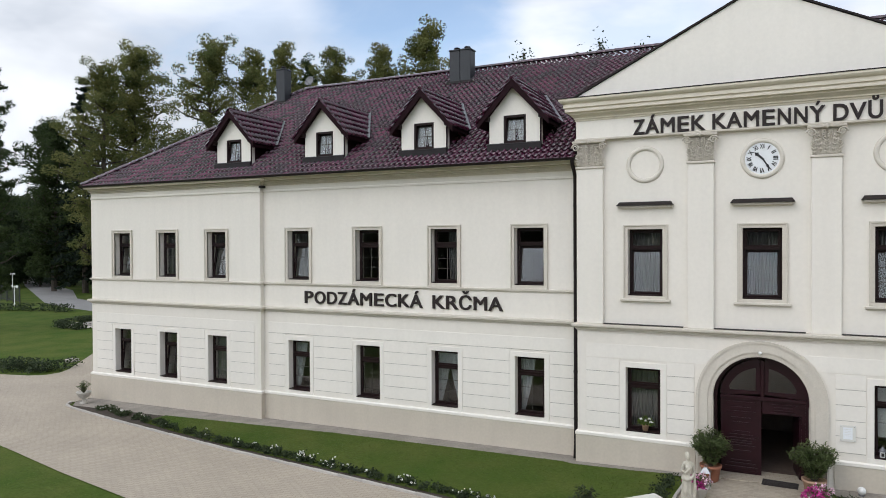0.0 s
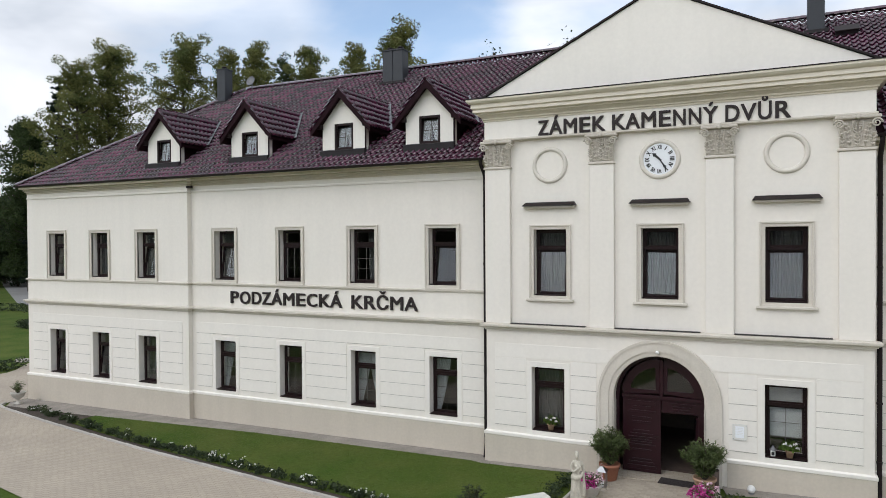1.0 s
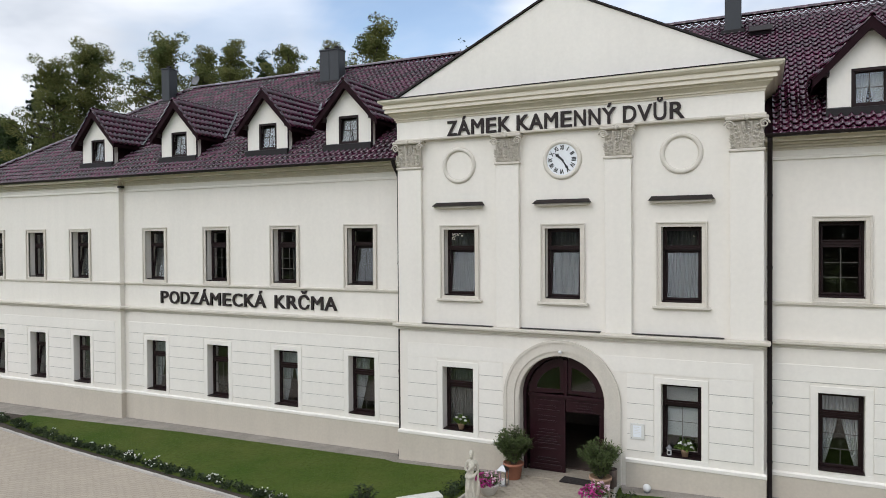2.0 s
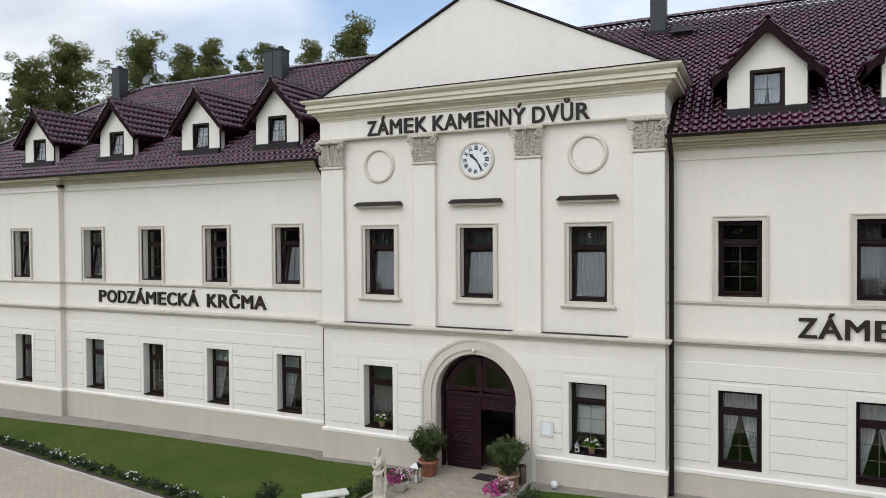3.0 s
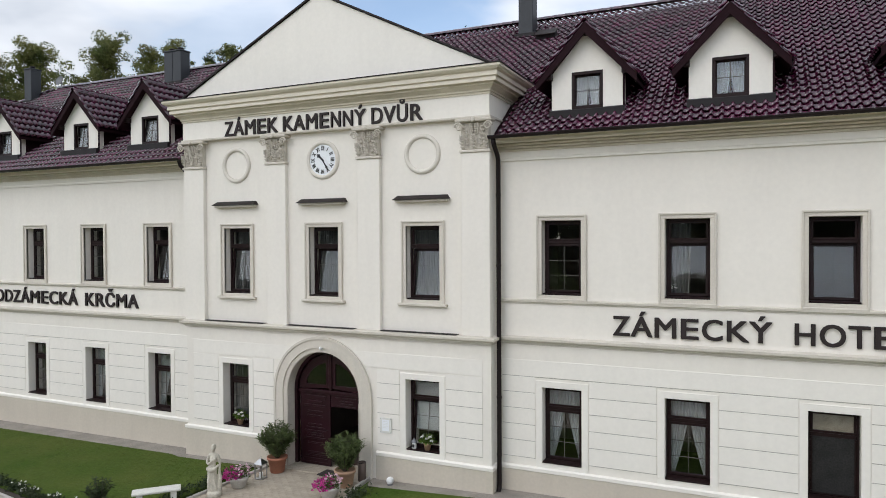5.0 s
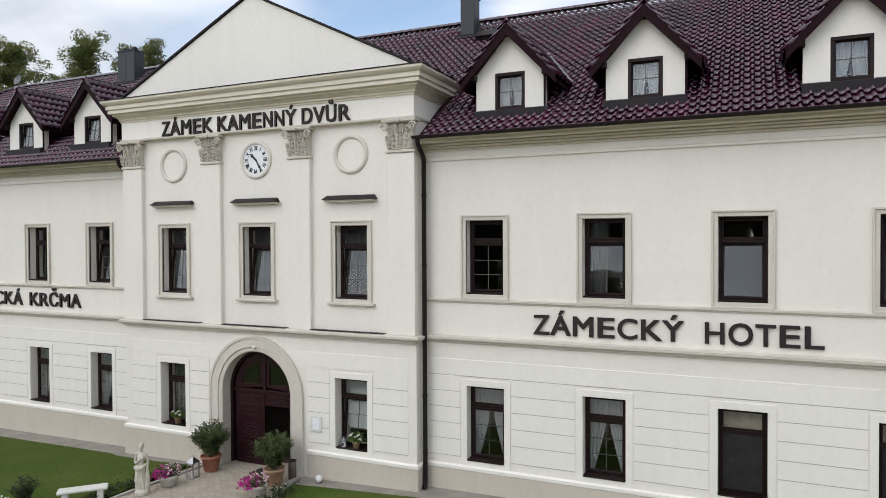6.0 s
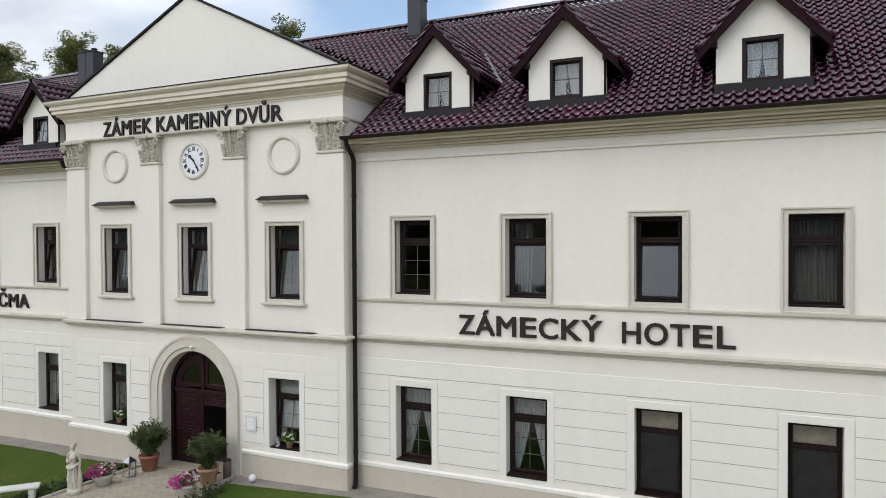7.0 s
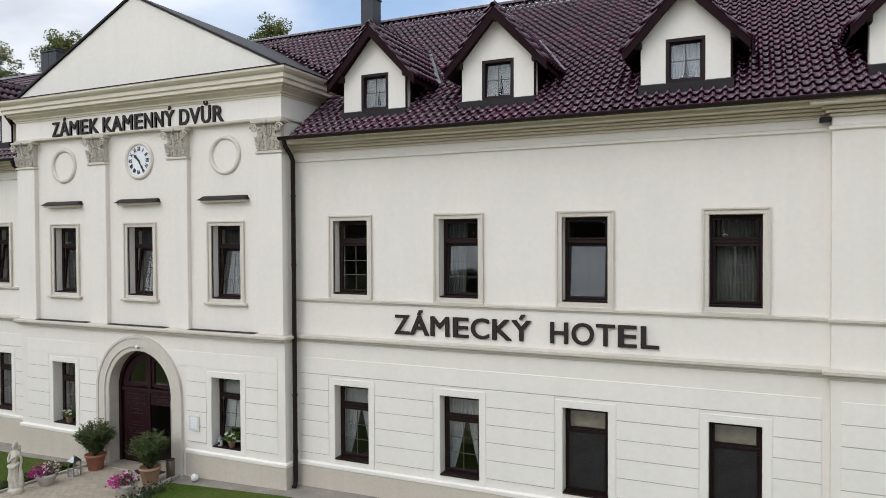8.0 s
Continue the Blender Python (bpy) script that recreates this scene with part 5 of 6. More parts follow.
def broadleaf(h, wide, seed, limbs, leaves, size, bare=0.3):
    """Meshes of a tall tree's trunk with limbs, and of its crown: clumps of leaves along uneven limbs, with gaps between."""
    rnd = random.Random(seed)
    bm = bmesh.new()
    sway = [Vector((rnd.uniform(-0.12, 0.12) * wide * i / 5, rnd.uniform(-0.12, 0.12) * wide * i / 5, h * 0.96 * i / 5)) for i in range(6)]
    thick = 0.40 * h / 28
    tube(bm, [(p.x, p.y, p.z - 0.3) for p in sway], [thick * (1 - 0.18 * i) + 0.02 for i in range(6)], 9)
    vs, fs = [], []

    def clump(c, rad, n):
        flat = rnd.uniform(0.55, 0.85)
        for _ in range(n):
            q = Vector((rnd.gauss(0, 1), rnd.gauss(0, 1), rnd.gauss(0, 1))).normalized() * rad * rnd.uniform(0.15, 1.0) ** 0.5
            q.z = q.z * flat + 0.10 * rad
            leaf_quads(vs, fs, c + q, size, rnd, 0.25)

    for i in range(limbs):
        v = (i + rnd.random()) / limbs
        z0 = h * (bare + (0.95 - bare) * v)
        env = wide * (0.62 + 0.38 * math.sin(math.pi * min(1.0, 0.10 + 0.95 * v))) * (1.0 if v < 0.70 else max(0.35, 1 - (v - 0.70) * 2.0)) * rnd.choice((0.40, 0.65, 0.85, 1.0, 1.15, 1.35))
        a = i * 2.4 + rnd.uniform(-0.6, 0.6)
        out = Vector((math.cos(a), math.sin(a), 0))
        k = min(4.999, z0 / (h * 0.96) * 5)
        s0 = sway[int(k)].lerp(sway[int(k) + 1], k - int(k))
        rise = env * rnd.uniform(0.15, 0.65)
        pts = [s0, s0 + out * env * 0.5 + Vector((0, 0, rise * 0.35)), s0 + out * env * 0.95 + Vector((0, 0, rise))]
        tube(bm, pts, [thick * 0.30, thick * 0.18, 0.03], 5)
        for u in (0.25, 0.42, 0.58, 0.72, 0.86, 1.0):
            if rnd.random() < 0.12:
                continue
            c = (pts[0].lerp(pts[1], u * 2) if u < 0.5 else pts[1].lerp(pts[2], u * 2 - 1)) + Vector((rnd.gauss(0, 0.10), rnd.gauss(0, 0.10), rnd.gauss(0, 0.07))) * wide
            rad = wide * rnd.uniform(0.10, 0.27) * (1.0 if v < 0.88 else 0.85)
            clump(c, rad, int(leaves * (rad / wide / 0.25) ** 1.6 * rnd.uniform(0.7, 1.2)))
    for _ in range(5):
        clump(sway[5] + Vector((rnd.gauss(0, 0.14) * wide, rnd.gauss(0, 0.14) * wide, rnd.uniform(-0.09, 0.03) * h)), wide * rnd.uniform(0.15, 0.26), int(leaves * 0.7))
    return mesh_of("trunk", bm, BARK), vs, fs


def conifer(h, wide, seed, size):
    rnd = random.Random(seed)
    bm = tube(bmesh.new(), [(0, 0, -0.3), (0, 0, h * 0.5), (0, 0, h)], [0.36 * h / 25, 0.22 * h / 25, 0.02], 8)
    vs, fs = [], []
    z = h * 0.08
    while z < h:
        v = z / h
        for b in range(rnd.randint(5, 7)):
            a, reach = rnd.uniform(0, 2 * math.pi), wide * (1 - v) ** 0.8 * rnd.uniform(0.7, 1.1) + 0.3
            for t in range(int(10 + reach * 9)):
                u = rnd.uniform(0.1, 1)
                p = Vector((math.cos(a) * reach * u, math.sin(a) * reach * u, z - 0.35 * reach * u ** 1.5 + 0.12 * reach * u ** 4))
                leaf_quads(vs, fs, p + Vector((rnd.gauss(0, 0.22), rnd.gauss(0, 0.22), rnd.gauss(0, 0.15) - 0.1)), size, rnd, 0.5)
        z += h * 0.032 * rnd.uniform(0.8, 1.2)
    return mesh_of("trunk", bm, BARK), vs, fs


KINDS = {}
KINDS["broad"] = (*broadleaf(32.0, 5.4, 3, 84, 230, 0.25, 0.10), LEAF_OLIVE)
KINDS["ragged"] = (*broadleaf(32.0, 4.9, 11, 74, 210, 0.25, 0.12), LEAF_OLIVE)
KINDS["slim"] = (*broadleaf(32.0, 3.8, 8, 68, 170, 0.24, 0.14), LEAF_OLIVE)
KINDS["deep"] = (*broadleaf(30.0, 3.1, 17, 60, 150, 0.24, 0.12), LEAF_GREEN)
KINDS["green"] = (*broadleaf(18.0, 4.3, 15, 74, 190, 0.24, 0.08), LEAF_GREEN)
KINDS["low"] = (*broadleaf(14.0, 5.0, 21, 44, 170, 0.32, 0.03), LEAF_DARK)
KINDS["birch"] = (*broadleaf(26.0, 3.0, 29, 30, 9, 0.30, 0.35), LEAF_GREEN)
KINDS["fir"] = (*conifer(27.0, 4.6, 4, 0.55), LEAF_CONIFER)
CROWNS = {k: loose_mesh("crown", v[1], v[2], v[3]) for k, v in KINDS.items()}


def tree(kind, x, y, scale, turn, label):
    ob = thing("tree", x, y, ground_z(x) - 0.05, label, "tree", rz=turn)
    ob.scale = (scale, scale, scale)
    part("trunk", KINDS[kind][0], None, ob)
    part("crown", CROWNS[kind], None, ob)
    return ob


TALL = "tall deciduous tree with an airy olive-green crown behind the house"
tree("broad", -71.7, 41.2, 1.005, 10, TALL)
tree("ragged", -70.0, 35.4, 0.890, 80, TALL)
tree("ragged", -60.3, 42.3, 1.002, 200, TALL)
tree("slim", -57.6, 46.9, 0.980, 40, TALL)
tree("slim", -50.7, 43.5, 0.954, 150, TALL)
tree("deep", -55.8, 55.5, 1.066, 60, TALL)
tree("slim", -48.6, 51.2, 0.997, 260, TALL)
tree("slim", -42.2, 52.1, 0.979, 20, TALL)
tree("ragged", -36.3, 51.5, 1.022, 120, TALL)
tree("fir", -84.1, 43.1, 1.084, 0, "dark fir tree among the broadleaf trees")
tree("green", -90.8, 43.2, 1.34, 35, "dense green broadleaf tree beside the park road")
tree("deep", -55.3, 13.6, 0.712, 0, "dense green broadleaf tree beside the park road")
tree("birch", -22, 46, 1.03, 0, "thin sparse birch top showing over the ridge")
tree("birch", -14.5, 46, 1.03, 70, "thin sparse birch top showing over the ridge")
tree("birch", -17.5, 49, 1.02, 140, "thin sparse birch top showing over the ridge")
tree("birch", -11.0, 47, 1.0, 200, "thin sparse birch top showing over the ridge")
for x, y, sc, tn in ((-90, 51, 0.9, 0), (-80, 46, 0.85, 60), (-98, 60, 0.9, 120), (-114, 44, 0.9, 200), (-112, 60, 1.0, 20), (-100, 62, 1.0, 250), (-118, 45, 0.95, 300), (-126, 56, 1.1, 80), (-68, 50, 0.9, 130), (-114.7, 49.5, 0.95, 0), (-104.3, 45.6, 0.85, 37), (-112.0, 52.9, 1.0, 74), (-102.2, 48.8, 0.9, 111), (-105.6, 53.8, 1.05, 148), (-98.1, 50.8, 0.9, 185), (-103.3, 57.1, 1.0, 222), (-125.2, 59.9, 1.1, 259), (-122.5, 63.5, 1.15, 296)):
    tree("low", x, y, sc, tn, "low dark broadleaf tree in the park")
# the belt of trees that closes the park on the far side of the drive
belt = random.Random(44)
for row_y in (-66, -78):
    for i in range(30):
        x = -108 + 6.6 * i + belt.uniform(-1.5, 1.5) + (3.3 if row_y < -70 else 0)
        tree("low", x, row_y + belt.uniform(-3, 3) + 0.002 * (x - 5) ** 2, belt.uniform(0.70, 0.88), belt.uniform(0, 360), "broadleaf tree on the far side of the drive")


# kerb stones along the drive
def run_of(points, step):
    out = []
    for a, b in zip(points, points[1:]):
        a, b = Vector(a), Vector(b)
        n = max(1, round((b - a).length / step))
        for i in range(n):
            out.append((a.lerp(b, i / n), a.lerp(b, (i + 1) / n)))
    return out


pavement = bpy.data.objects["pavement"]
kerb_one = mesh_of("kerb_stone", boxed(-0.5, 0.5, -0.04, 0.04, -0.15, 0.065, 0.012), KERB)
for a, b in run_of(KERB_LINE, 1.0):
    m, d = (a + b) / 2, b - a
    part("kerb_stone", kerb_one, None, pavement, at=Matrix.Translation((m.x, m.y, ground_z(m.x))) @ pose(0, 0, 0, 0, 0, math.degrees(math.atan2(d.y, d.x))) @ Matrix.Diagonal((d.length * 0.985, 1, 1, 1)))
for a, b in run_of([(1.44, -0.1), (1.47, -0.75), (1.8, -2.2), (2.0, -4.5)], 1.0):
    m, d = (a + b) / 2, b - a
    part("kerb_stone", kerb_one, None, pavement, at=Matrix.Translation((m.x, m.y, ground_z(m.x))) @ pose(0, 0, 0, 0, 0, math.degrees(math.atan2(d.y, d.x))) @ Matrix.Diagonal((d.length * 0.985, 1, 1, 1)))


# oleanders in terracotta pots
TERRA = material("terracotta", (0.36, 0.145, 0.085), 0.8, 0.15, 4.0, 30.0, 0.2, 50.0)
TERRA_PALE = material("pale_weathered_terracotta", (0.46, 0.29, 0.19), 0.85, 0.2, 4.0, 30.0, 0.2, 50.0)
STONE_POT = material("pale_cast_stone", (0.56, 0.53, 0.47), 0.85, 0.15, 5.0, 35.0, 0.3, 50.0)
PINK = material("magenta_petals", (0.50, 0.03, 0.24), 0.6, 0.2, 8.0, 40.0, 0.0, per_island=0.35)
PALE_PINK = material("pale_pink_petals", (0.75, 0.50, 0.58), 0.6, 0.2, 8.0, 40.0, 0.0, per_island=0.2)
WHITE_PETAL = material("white_petals", (0.80, 0.80, 0.74), 0.6, 0.1, 8.0, 40.0, 0.0, per_island=0.1)


def lance(vs, fs, base, way, length, width):
    side = way.cross(Vector((0, 0, 1)))
    side = side.normalized() if side.length > 1e-4 else Vector((1, 0, 0))
    tip = base + way * length + Vector((0, 0, -0.25 * length))
    mid = base + way * length * 0.5
    k = len(vs)
    vs += [base, mid + side * width, tip, mid - side * width]
    fs.append((k, k + 1, k + 2, k + 3))


def shrub(h, r, stems, leaves, seed, length, width):
    rnd = random.Random(seed)
    vs, fs = [], []
    bm = bmesh.new()
    for _ in range(stems):
        a, lean = rnd.uniform(0, 2 * math.pi), rnd.uniform(0.1, 1.0) ** 0.6
        top = Vector((math.cos(a) * r * lean, math.sin(a) * r * lean, h * (1 - 0.38 * lean ** 2) * rnd.uniform(0.75, 1.05)))
        pts = [Vector((top.x * 0.08, top.y * 0.08, 0)), Vector((top.x * 0.5, top.y * 0.5, top.z * 0.6)), top]
        tube(bm, pts, [0.010, 0.007, 0.003], 4)
        for i in range(leaves):
            u = rnd.uniform(0.10, 1.0)
            p = pts[0].lerp(pts[1], u * 2) if u < 0.5 else pts[1].lerp(pts[2], u * 2 - 1)
            b = rnd.uniform(0, 2 * math.pi)
            lance(vs, fs, p, Vector((math.cos(b), math.sin(b), rnd.uniform(0.1, 1.1))).normalized(), length * rnd.uniform(0.7, 1.2), width)
    return bm, vs, fs


def blossoms(vs, fs, centre, r, n, size, rnd, flat=0.7):
    for _ in range(n):
        q = Vector((rnd.gauss(0, 1), rnd.gauss(0, 1), abs(rnd.gauss(0, 1)) * flat)).normalized() * r * rnd.uniform(0.7, 1.05)
        for k in range(3):
            leaf_quads(vs, fs, centre + q + Vector((rnd.gauss(0, size * 0.3), rnd.gauss(0, size * 0.3), rnd.gauss(0, size * 0.2))), size, rnd)


def potted_oleander(x, y, pot_mat, seed, label, wide):
    ob = thing("potted_oleander", x, y, ground_z(x) + 0.012, label, "potted plant", "oleanders beside the entrance")
    pot = part("pot", lathe(bmesh.new(), [(0.17, 0.0), (0.19, 0.03), (0.245, 0.36), (0.275, 0.37), (0.28, 0.43), (0.25, 0.435), (0.235, 0.40), (0.05, 0.39)], 28), pot_mat, ob)
    shade_smooth(pot)
    bm, vs, fs = shrub(0.98, wide, 84, 46, seed, 0.17, 0.016)
    part("stem", bm, BARK, ob, at=pose(0, 0, 0.38))
    part("foliage", loose_mesh("foliage", vs, fs, LEAF_OLEANDER), None, ob, at=pose(0, 0, 0.38))
    return ob


potted_oleander(-1.22, -0.50, TERRA, 5, "bushy oleander in a red terracotta pot by the door", 0.52)
potted_oleander(1.16, -0.82, TERRA_PALE, 6, "bushy oleander in a pale terracotta pot by the door", 0.56)


def flower_planter(x, y, seed, label, ribbed):
    ob = thing("flower_planter", x, y, ground_z(x) + 0.012, label, "planter", "stone planters on the entrance path")
    ob.scale = (0.86, 0.86, 0.86)
    bm = lathe(bmesh.new(), [(0.17, 0.0), (0.20, 0.03), (0.27, 0.22), (0.31, 0.27), (0.315, 0.33), (0.28, 0.335), (0.26, 0.29), (0.05, 0.28)], 40, wobble=0.0)
    if ribbed:
        for v in bm.verts:
            a = math.atan2(v.co.y, v.co.x)
            if v.co.z < 0.26:
                v.co.x *= 1 + 0.05 * math.cos(20 * a)
                v.co.y *= 1 + 0.05 * math.cos(20 * a)
    shade_smooth(part("bowl", bm, STONE_POT, ob))
    rnd = random.Random(seed)
    vs, fs = [], []
    for _ in range(420):
        q = Vector((rnd.gauss(0, 1), rnd.gauss(0, 1), abs(rnd.gauss(0, 0.8)))).normalized() * rnd.uniform(0.1, 0.36)
        leaf_quads(vs, fs, q + Vector((0, 0, 0.32)), 0.075, rnd)
    part("foliage", loose_mesh("foliage", vs, fs, LEAF_OLEANDER), None, ob)
    vs, fs = [], []
    blossoms(vs, fs, Vector((-0.10, -0.12, 0.30)), 0.33, 150, 0.07, rnd)
    part("blossom", loose_mesh("blossom", vs, fs, PINK), None, ob, "magenta petunia blossom")
    vs, fs = [], []
    blossoms(vs, fs, Vector((0.10, 0.05, 0.42)), 0.26, 50, 0.07, rnd)
    part("blossom", loose_mesh("blossom", vs, fs, PALE_PINK), None, ob, "pale pink petunia blossom")
    return ob


flower_planter(-1.42, -1.80, 3, "pale stone bowl with magenta and pink petunias", False)
flower_planter(1.22, -1.62, 4, "ribbed pale stone bowl with magenta and pink petunias", True)


# statue on its base
def ball(bm, c, rx, ry, rz):
    bmesh.ops.create_uvsphere(bm, u_segments=16, v_segments=10, radius=1.0, matrix=Matrix.Translation(c) @ Matrix.Diagonal((rx, ry, rz, 1)))


def statue(x, y):
    """A draped standing figure, modelled roughly and fused into one carved surface."""
    bm = bmesh.new()
    lathe(bm, [(0.20, 0.0), (0.215, 0.02), (0.215, 0.09), (0.18, 0.12)], 24)
    first = len(bm.verts)
    lathe(bm, [(0.165, 0.10), (0.170, 0.20), (0.150, 0.36), (0.135, 0.50), (0.140, 0.60), (0.120, 0.68)], 40)
    bm.verts.ensure_lookup_table()
    for v in bm.verts[first:]:
        a = math.atan2(v.co.y, v.co.x)
        k = 1 + 0.13 * math.sin(8 * a + v.co.z * 5) * (1.1 - v.co.z)
        v.co.x, v.co.y = v.co.x * k * 0.95 - 0.05 * math.sin(v.co.z * 4.2), v.co.y * k * 0.82
    tube(bm, [(-0.10, -0.02, 0.10), (-0.12, -0.10, 0.36), (-0.07, -0.03, 0.62)], [0.05, 0.065, 0.085], 10)
    ball(bm, (-0.06, 0.0, 0.64), 0.14, 0.105, 0.10)
    tube(bm, [(-0.05, 0.0, 0.66), (-0.02, -0.01, 0.78), (0.0, 0.0, 0.90), (0.0, 0.0, 0.97)], [0.105, 0.088, 0.118, 0.075], 12)
    ball(bm, (-0.05, -0.09, 0.885), 0.045, 0.04, 0.045)
    ball(bm, (0.05, -0.09, 0.88), 0.045, 0.04, 0.045)
    tube(bm, [(-0.15, 0.0, 0.955), (0.0, 0.0, 0.985), (0.15, 0.0, 0.935)], [0.048, 0.055, 0.048], 9)
    tube(bm, [(0.0, 0.0, 0.97), (-0.01, -0.01, 1.06)], [0.042, 0.038], 9)
    ball(bm, (-0.015, -0.02, 1.125), 0.066, 0.078, 0.088)
    ball(bm, (-0.01, 0.04, 1.15), 0.075, 0.07, 0.075)
    tube(bm, [(-0.15, 0.0, 0.95), (-0.20, -0.03, 0.80), (-0.13, -0.13, 0.78), (0.0, -0.13, 0.86)], [0.045, 0.040, 0.034, 0.028], 9)
    tube(bm, [(0.15, 0.0, 0.93), (0.185, 0.01, 0.77), (0.18, -0.04, 0.60), (0.17, -0.05, 0.52)], [0.045, 0.040, 0.034, 0.030], 9)
    tube(bm, [(0.19, -0.03, 0.60), (0.20, -0.02, 0.42), (0.17, 0.0, 0.20)], [0.03, 0.055, 0.07], 8)
    tube(bm, [(-0.20, -0.05, 0.66), (-0.08, -0.12, 0.62), (0.06, -0.12, 0.66), (0.16, -0.05, 0.74)], [0.045, 0.05, 0.045, 0.03], 8)
    tube(bm, [(-0.15, -0.06, 0.70), (-0.16, -0.02, 0.48), (-0.17, 0.02, 0.14)], [0.03, 0.04, 0.05], 8)
    tube(bm, [(0.14, 0.03, 0.10), (0.16, 0.05, 0.30), (0.13, 0.06, 0.50)], [0.085, 0.07, 0.05], 9)
    rough = new("rough_figure", mesh_of("rough_figure", bm, STATUE))
    fuse = rough.modifiers.new("fuse", "REMESH")
    fuse.mode, fuse.voxel_size = "VOXEL", 0.013
    soft = rough.modifiers.new("soft", "SMOOTH")
    soft.factor, soft.iterations = 0.5, 2
    me = bpy.data.meshes.new_from_object(rough.evaluated_get(bpy.context.evaluated_depsgraph_get()))
    bpy.data.objects.remove(rough)
    me.name = "garden_statue"
    ob = new("garden_statue", me)
    ob.matrix_basis = pose(x, y, ground_z(x) + 0.012, 0, 0, 25) @ Matrix.Diagonal((0.80, 0.86, 1.05, 1))
    return tagged(shade_smooth(ob), "weathered cream stone garden statue of a draped figure", "statue")


STATUE = material("weathered_cream_stone", (0.62, 0.58, 0.48), 0.85, 0.22, 5.0, 35.0, 0.35, 40.0, stain=0.15)
statue(-1.58, -2.50)

bench = thing("stone_bench", -2.56, -3.38, ground_z(-2.6) + 0.03, "low white stone bench on the lawn", "bench", rz=46)
BENCH = material("white_cast_stone", (0.68, 0.67, 0.61), 0.8, 0.12, 4.0, 30.0, 0.2, 50.0)
part("seat", boxed(-0.55, 0.55, -0.17, 0.17, 0.26, 0.33, 0.02), BENCH, bench)
for x in (-0.38, 0.38):
    part("leg", boxed(x - 0.07, x + 0.07, -0.13, 0.13, -0.02, 0.26, 0.015), BENCH, bench)

# lantern with a candle, bin, door mat, globe lamp
STEEL = material("polished_steel", (0.42, 0.42, 0.42), 0.30, 0.08, 5.0, 40.0, 0.0, metallic=1.0)
lantern = thing("lantern", -1.30, -1.08, ground_z(-1.3) + 0.012, "steel and glass garden lantern with a white candle", "lantern")
part("base", boxed(-0.12, 0.12, -0.12, 0.12, 0.0, 0.03, 0.005), STEEL, lantern)
for x in (-0.105, 0.105):
    for y in (-0.105, 0.105):
        part("post", boxed(x - 0.012, x + 0.012, y - 0.012, y + 0.012, 0.03, 0.40), STEEL, lantern)
bm = bmesh.new()
base = [bm.verts.new((sx * 0.135, sy * 0.135, 0.40)) for sx, sy in ((-1, -1), (1, -1), (1, 1), (-1, 1))]
top = [bm.verts.new((sx * 0.03, sy * 0.03, 0.52)) for sx, sy in ((-1, -1), (1, -1), (1, 1), (-1, 1))]
for k in range(4):
    bm.faces.new((base[k], base[(k + 1) % 4], top[(k + 1) % 4], top[k]))
bm.faces.new(base[::-1]), bm.faces.new(top)
part("hood", bm, STEEL, lantern)
part("ring", tube(bmesh.new(), [(0.035 * math.cos(a), 0, 0.555 + 0.035 * math.sin(a)) for a in [radians(q) for q in range(0, 361, 30)]], 0.005, 6), STEEL, lantern)
part("candle", lathe(bmesh.new(), [(0.05, 0.03), (0.05, 0.16), (0.02, 0.165)], 16), WHITE, lantern)
BIN_METAL = material("dull_brown_metal", (0.16, 0.12, 0.10), 0.5, 0.15, 5.0, 40.0, 0.05, metallic=0.6)
bin_ob = thing("bin", 1.36, -0.34, ground_z(1.3) + 0.022, "small dull brown metal standing bin by the door", "bin")
shade_smooth(part("body", lathe(bmesh.new(), [(0.10, 0.0), (0.105, 0.01), (0.105, 0.47), (0.095, 0.48), (0.09, 0.42), (0.02, 0.42)], 24), BIN_METAL, bin_ob))
part("rim", ring_of(0.10, 0.010, 28, 6, 1.0), METAL_DARK, bin_ob, at=pose(0, 0, 0.48, 90))
MAT = material("dark_coir_mat", (0.035, 0.028, 0.026), 0.95, 0.3, 10.0, 60.0, 0.6, 90.0)
mat_ob = new("door_mat", mesh_of("door_mat", boxed(-0.42, 0.42, -0.22, 0.22, 0.0, 0.022, 0.006), MAT))
mat_ob.matrix_basis = pose(0.42, -0.20, ground_z(0.4) + 0.014, 0, 0, -4)
tagged(mat_ob, "dark brown door mat before the entrance", "door mat")
globe = thing("garden_lamp", 2.2, -0.36, ground_z(2.2) + 0.012, "white globe garden lamp on the gravel", "lamp")
shade_smooth(part("globe", lathe(bmesh.new(), [(0.02, 0.015)] + [(0.095 * math.sin(radians(q)), 0.115 - 0.095 * math.cos(radians(q))) for q in range(20, 180, 16)] + [(0.005, 0.21)], 20), WHITE, globe))
part("base", lathe(bmesh.new(), [(0.07, 0.0), (0.07, 0.03), (0.05, 0.05)], 16), METAL_GREY, globe)


